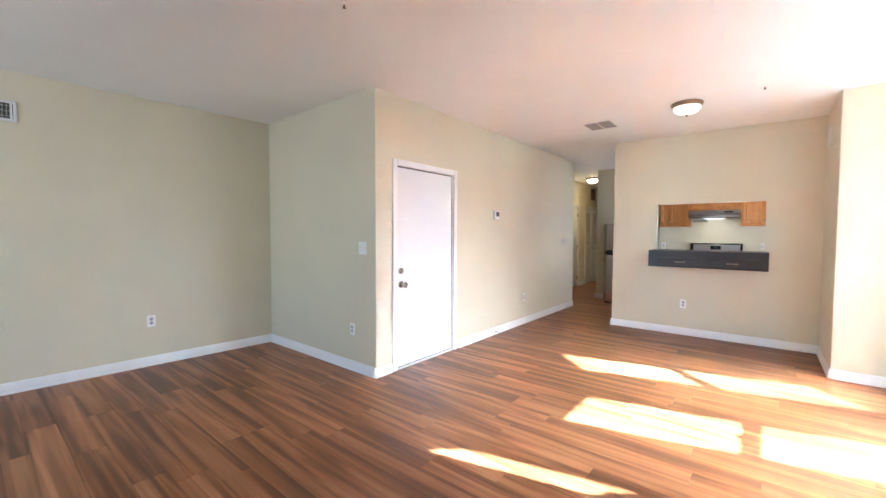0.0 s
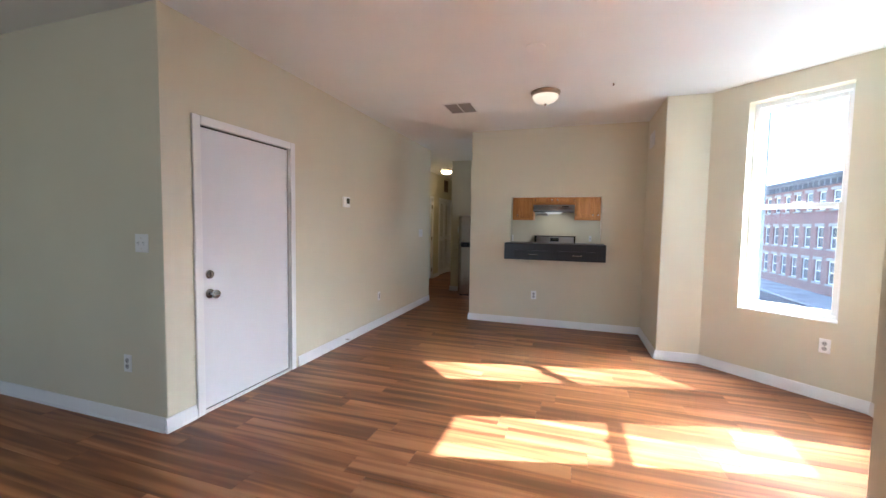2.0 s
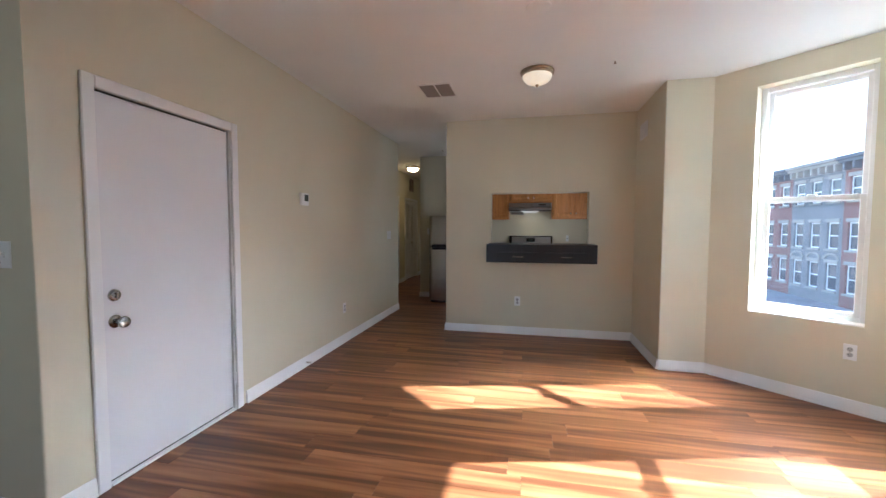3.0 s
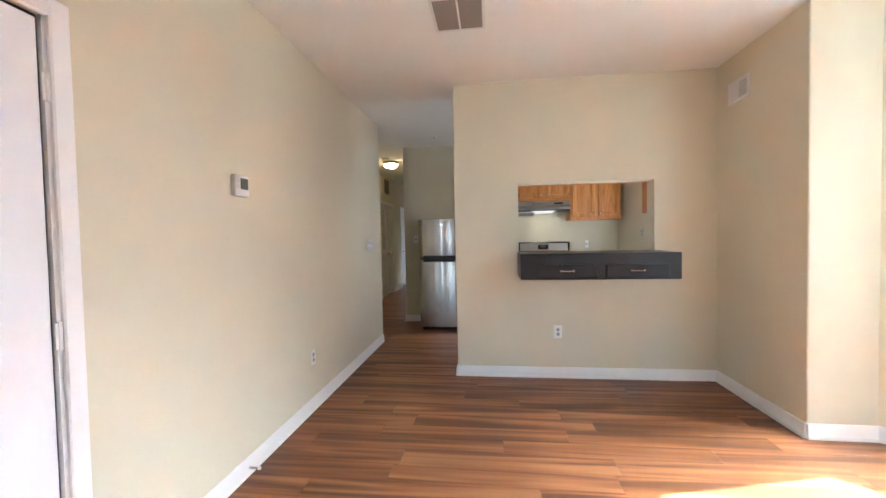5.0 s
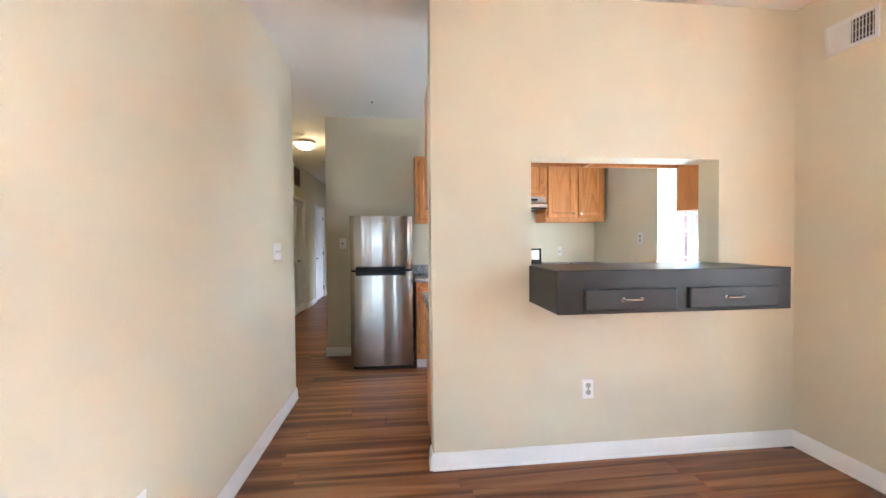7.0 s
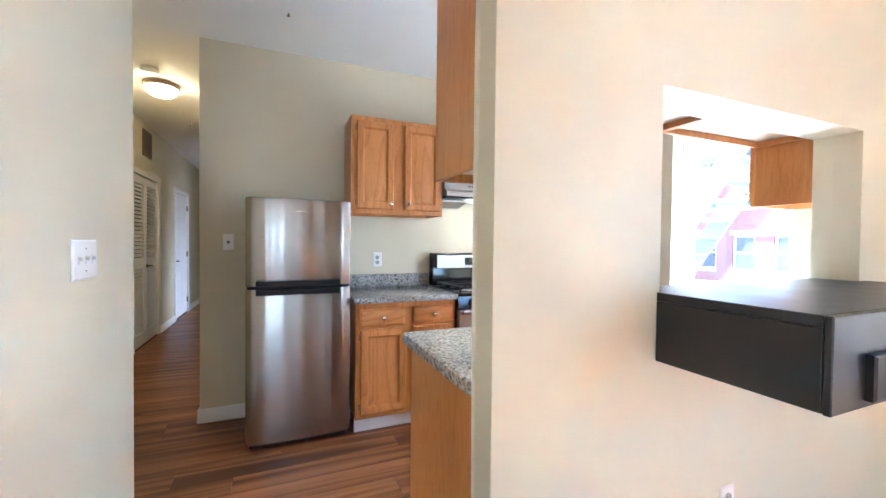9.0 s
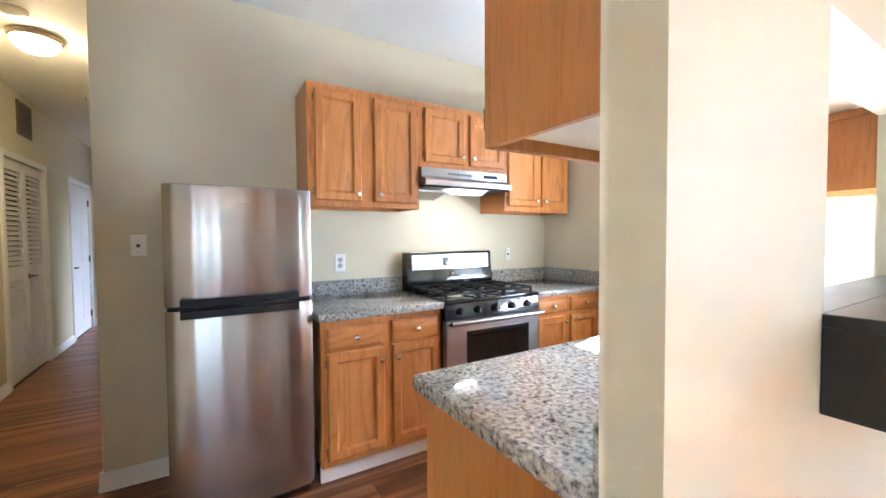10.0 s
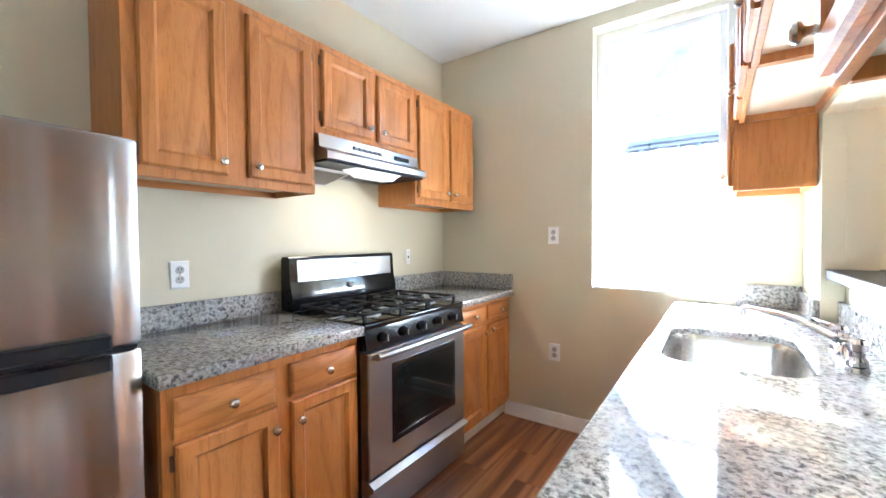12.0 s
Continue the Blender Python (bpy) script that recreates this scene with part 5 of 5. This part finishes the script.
def row_house(y0, wide, brick, trim, label, arched, glass):
    """A three-storey house across the street, facing -x."""
    X = 20.0
    ob = thing("row_house", X + 4, y0 + wide / 2, GROUND, label, "house", "row houses")
    cols = [(wide * (k + 0.5) / 3) for k in range(3)]
    rows = [(-2.75, -0.95), (0.0, 1.75), (3.1, 4.6)]
    holes = [(c - 0.5, c + 0.5, za, zb) for c in cols for za, zb in rows]
    part("wall", wall_mesh((X, y0 + wide), (X, y0), -0.4, GROUND, 6.0, [(wide - h[1], wide - h[0], h[2], h[3]) for h in holes]), brick, ob)
    part("body", box(X + 0.6, y0, GROUND, X + 9, y0 + wide, 5.8), brick, ob)
    part("roof", box(X + 0.41, y0, 5.82, X + 9, y0 + wide, 6.0), M_CORNICE, ob)
    bm = box(X - 0.45, y0 + 0.02, 5.45, X - 0.002, y0 + wide - 0.02, 5.62, 0.02)
    box(X - 0.62, y0 + 0.02, 5.62, X - 0.002, y0 + wide - 0.02, 5.86, 0.04, bm)
    cor = part("cornice", bm, M_STONE if arched else M_CORNICE, ob, "bracketed cornice")
    for k in range(7):
        yy = y0 + wide * (k + 0.5) / 7
        part("bracket", box(X - 0.42, yy - 0.09, 5.0, X - 0.002, yy + 0.09, 5.449, 0.03), M_STONE if arched else M_CORNICE, cor)
    for ci, c in enumerate(cols):
        for ri, (za, zb) in enumerate(rows):
            a, b = y0 + c - 0.5, y0 + c + 0.5
            bm = box(X + 0.12, a + 0.002, za + 0.002, X + 0.2, a + 0.09, zb - 0.002)
            box(X + 0.12, b - 0.09, za + 0.002, X + 0.2, b - 0.002, zb - 0.002, 0, bm)
            box(X + 0.12, a + 0.09, za + 0.002, X + 0.2, b - 0.09, za + 0.09, 0, bm)
            box(X + 0.12, a + 0.09, zb - 0.09, X + 0.2, b - 0.09, zb - 0.002, 0, bm)
            box(X + 0.12, a + 0.09, (za + zb) / 2 - 0.04, X + 0.2, b - 0.09, (za + zb) / 2 + 0.04, 0, bm)
            wn_ob = part("window", bm, M_TRIM, ob)
            part("pane", box(X + 0.15, a + 0.08, za + 0.08, X + 0.17, b - 0.08, zb - 0.08), glass, wn_ob)
            part("sill", box(X - 0.09, a - 0.1, za - 0.14, X - 0.002, b + 0.1, za - 0.001, 0.01), trim, wn_ob)
            part("lintel", box(X - 0.05, a - 0.12, zb + 0.001, X - 0.002, b + 0.12, zb + 0.24, 0.01), trim, wn_ob)
            if arched and ri == 0:
                ring = []
                for rr in (0.52, 0.72):
                    ring.append([(X - 0.06, y0 + c + rr * math.cos(q), zb + 0.25 + 0.6 * rr * math.sin(q)) for q in (math.pi * j / 12 for j in range(13))])
                arch = bmesh.new()
                lo = [arch.verts.new(p) for p in ring[0]]
                hi = [arch.verts.new(p) for p in ring[1]]
                for j in range(12):
                    arch.faces.new((lo[j], lo[j + 1], hi[j + 1], hi[j]))
                ext = bmesh.ops.extrude_face_region(arch, geom=arch.faces[:])
                for v in ext["geom"]:
                    if isinstance(v, bmesh.types.BMVert):
                        v.co.x += 0.055
                part("arch", arch, trim, wn_ob, "stone window arch")
    return ob


# pale panes put the blown-out brightness of the kitchen view into colour
M_PALEPANE = material("pale_washed_pane", (0.6, 0.62, 0.64), 0.3)
M_PALE = brick_far("white_brick", (0.72, 0.71, 0.68), (0.60, 0.59, 0.57))
red = row_house(26.3, 5.4, M_RED, M_STONE, "three-storey red brick row house with dark cornice", False, M_DARKPANE)
for yy in (23.6, 18.2, 39.4, 44.8, 50.2):
    copy_thing(red, pose(24.0, yy, GROUND))
grey = row_house(31.7, 5.0, M_GREYBRICK, M_STONE, "three-storey grey painted brick row house with arches and pale cornice", True, M_DARKPANE)
pale = row_house(10.1, 5.4, M_PALE, M_STONE, "three-storey white brick row house with pale washed-out panes", False, M_PALEPANE)
for k in range(1, 4):
    copy_thing(pale, pose(24.0, 12.8 - 5.4 * k, GROUND))

M_ESCAPE = painted("weathered_grey_steel", (0.16, 0.19, 0.24), 0.5, 0.2, 0.3)
fire = thing("fire_escape", 3.4, 8.4, -0.4, "weathered steel fire escape stair outside the kitchen window", "fire escape")
FEX0, FEX1 = 2.62, 3.08
LOW, TOP = (8.92, 0.97), (7.42, 3.22)
for fx in (FEX0, FEX1):
    part("stringer", rings_mesh([[(fx - 0.02, yy, zz), (fx + 0.02, yy, zz), (fx + 0.02, yy, zz + 0.32), (fx - 0.02, yy, zz + 0.32)] for yy, zz in (LOW, TOP)]), M_ESCAPE, fire)
    part("post", box(fx - 0.025, 9.95, GROUND, fx + 0.025, 10.00, 1.75), M_ESCAPE, fire)
    part("post", box(fx - 0.025, 8.92, GROUND, fx + 0.025, 8.97, 1.75), M_ESCAPE, fire)
    part("handrail", tube([(fx, 9.98, 1.75), (fx, 8.95, 1.75)], 0.02, 8), M_ESCAPE, fire)
    part("post", box(fx - 0.025, 7.34, GROUND, fx + 0.025, 7.39, 4.4), M_ESCAPE, fire)
part("handrail", tube([(FEX1, 8.95, 2.42), (FEX1, 7.37, 2.38)], 0.016, 8), M_ESCAPE, fire)
part("platform", box(FEX0 - 0.03, 8.92, 0.89, FEX1 + 0.03, 10.0, 0.95), M_ESCAPE, fire)
for k in range(13):
    t = (k + 0.5) / 13
    yy, zz = LOW[0] + (TOP[0] - LOW[0]) * t, LOW[1] + (TOP[1] - LOW[1]) * t + 0.12
    part("tread", box(FEX0 + 0.021, yy - 0.085, zz - 0.012, FEX1 - 0.021, yy + 0.085, zz + 0.015), M_ESCAPE, fire)


# ---- floor planks ----
def plank_data(length, width=0.158, cut=None):
    """A plank along x from the origin; cut: (place, normal) planes in the plank's own space, beyond which it is cut off."""
    g, t = 0.0005, 0.004
    bm = rings_mesh([[(g, g, -t), (length - g, g, -t), (length - g, width - g, -t), (g, width - g, -t)],
                     [(g, g, -0.0006), (length - g, g, -0.0006), (length - g, width - g, -0.0006), (g, width - g, -0.0006)],
                     [(g + 0.0008, g + 0.0008, 0), (length - g - 0.0008, g + 0.0008, 0), (length - g - 0.0008, width - g - 0.0008, 0), (g + 0.0008, width - g - 0.0008, 0)]], cap=(False, True))
    for co, no in cut or ():
        bmesh.ops.bisect_plane(bm, geom=bm.verts[:] + bm.edges[:] + bm.faces[:], plane_co=co, plane_no=no, clear_outer=True)
    me = bpy.data.meshes.new("plank")
    bm.to_mesh(me)
    bm.free()
    me.materials.append(M_FLOOR)
    return me


floor_ob = bpy.data.objects["floor"]
PLANK_W, PLANK_L = 0.158, 1.22
plank_cache = {}
plank_rng = random.Random(5)


def lay_plank(x, y, length, cuts=()):
    if cuts:
        me = plank_data(length, PLANK_W, [((cx - x, cy - y, 0), n) for (cx, cy), n in cuts])
        if not me.polygons:
            return
    else:
        key = round(length, 2)
        me = plank_cache.setdefault(key, None) or plank_data(key)
        plank_cache[key] = me
    ob = new("plank", me)
    ob.parent = floor_ob
    ob.location = (x, y, 0)


far_planks = []
row = 0
y = SOUTH - 0.02
while y < HALL_N:
    spans = []
    if y < 3.2:
        spans = [(west_at(y + PLANK_W) - 0.05, EAST + 0.02)]
    elif y < PART - 0.05:
        spans = [(LEFT - 0.02, EAST + 0.02)]
    elif y < 8.10:
        spans = [(LEFT - 0.02, KITCH_E)]
    elif y < KITCH_N:
        spans = [(HALL_W, KITCH_E)]
    else:
        spans = [(HALL_W, HALL_E + 0.05)]
    if 2.85 < y < 5.9:
        spans = [(spans[0][0], 2.98)]
    for x0, x1 in spans:
        x = x0 - plank_rng.random() * PLANK_L
        while x < x1:
            a, b = max(x, x0), min(x + PLANK_L, x1)
            if b - a > 0.03:
                cuts = []
                if b > EAST and 4.9 < y + PLANK_W < 5.98:
                    cuts.append((BAY[1], (0.679, 0.734, 0)))
                if b > EAST + 0.05 and 2.7 < y < 4.0:
                    cuts.append((BAY[4], (0.678, -0.735, 0)))
                if y < 2.78 or y > 8.6:
                    far_planks.append((a, y, b - a))
                else:
                    lay_plank(a, y, round(b - a, 2), cuts)
            x += PLANK_L
    y += PLANK_W
    row += 1
verts, faces = [], []
for a, yy, ln in far_planks:
    k = len(verts)
    g = 0.0008
    verts += [(a + g, yy + g, 0), (a + ln - g, yy + g, 0), (a + ln - g, yy + PLANK_W - g, 0), (a + g, yy + PLANK_W - g, 0)]
    verts += [(a, yy, -0.004), (a + ln, yy, -0.004), (a + ln, yy + PLANK_W, -0.004), (a, yy + PLANK_W, -0.004)]
    faces += [(k, k + 1, k + 2, k + 3)] + [(k + j, k + 4 + j, k + 4 + (j + 1) % 4, k + (j + 1) % 4) for j in range(4)]
me = bpy.data.meshes.new("far_planks")
me.from_pydata(verts, [], faces)
me.materials.append(M_FLOOR_FAR)
far_ob = new("far_planks", me)
far_ob.parent = floor_ob
tagged(far_ob, "", "", "", "stuff")
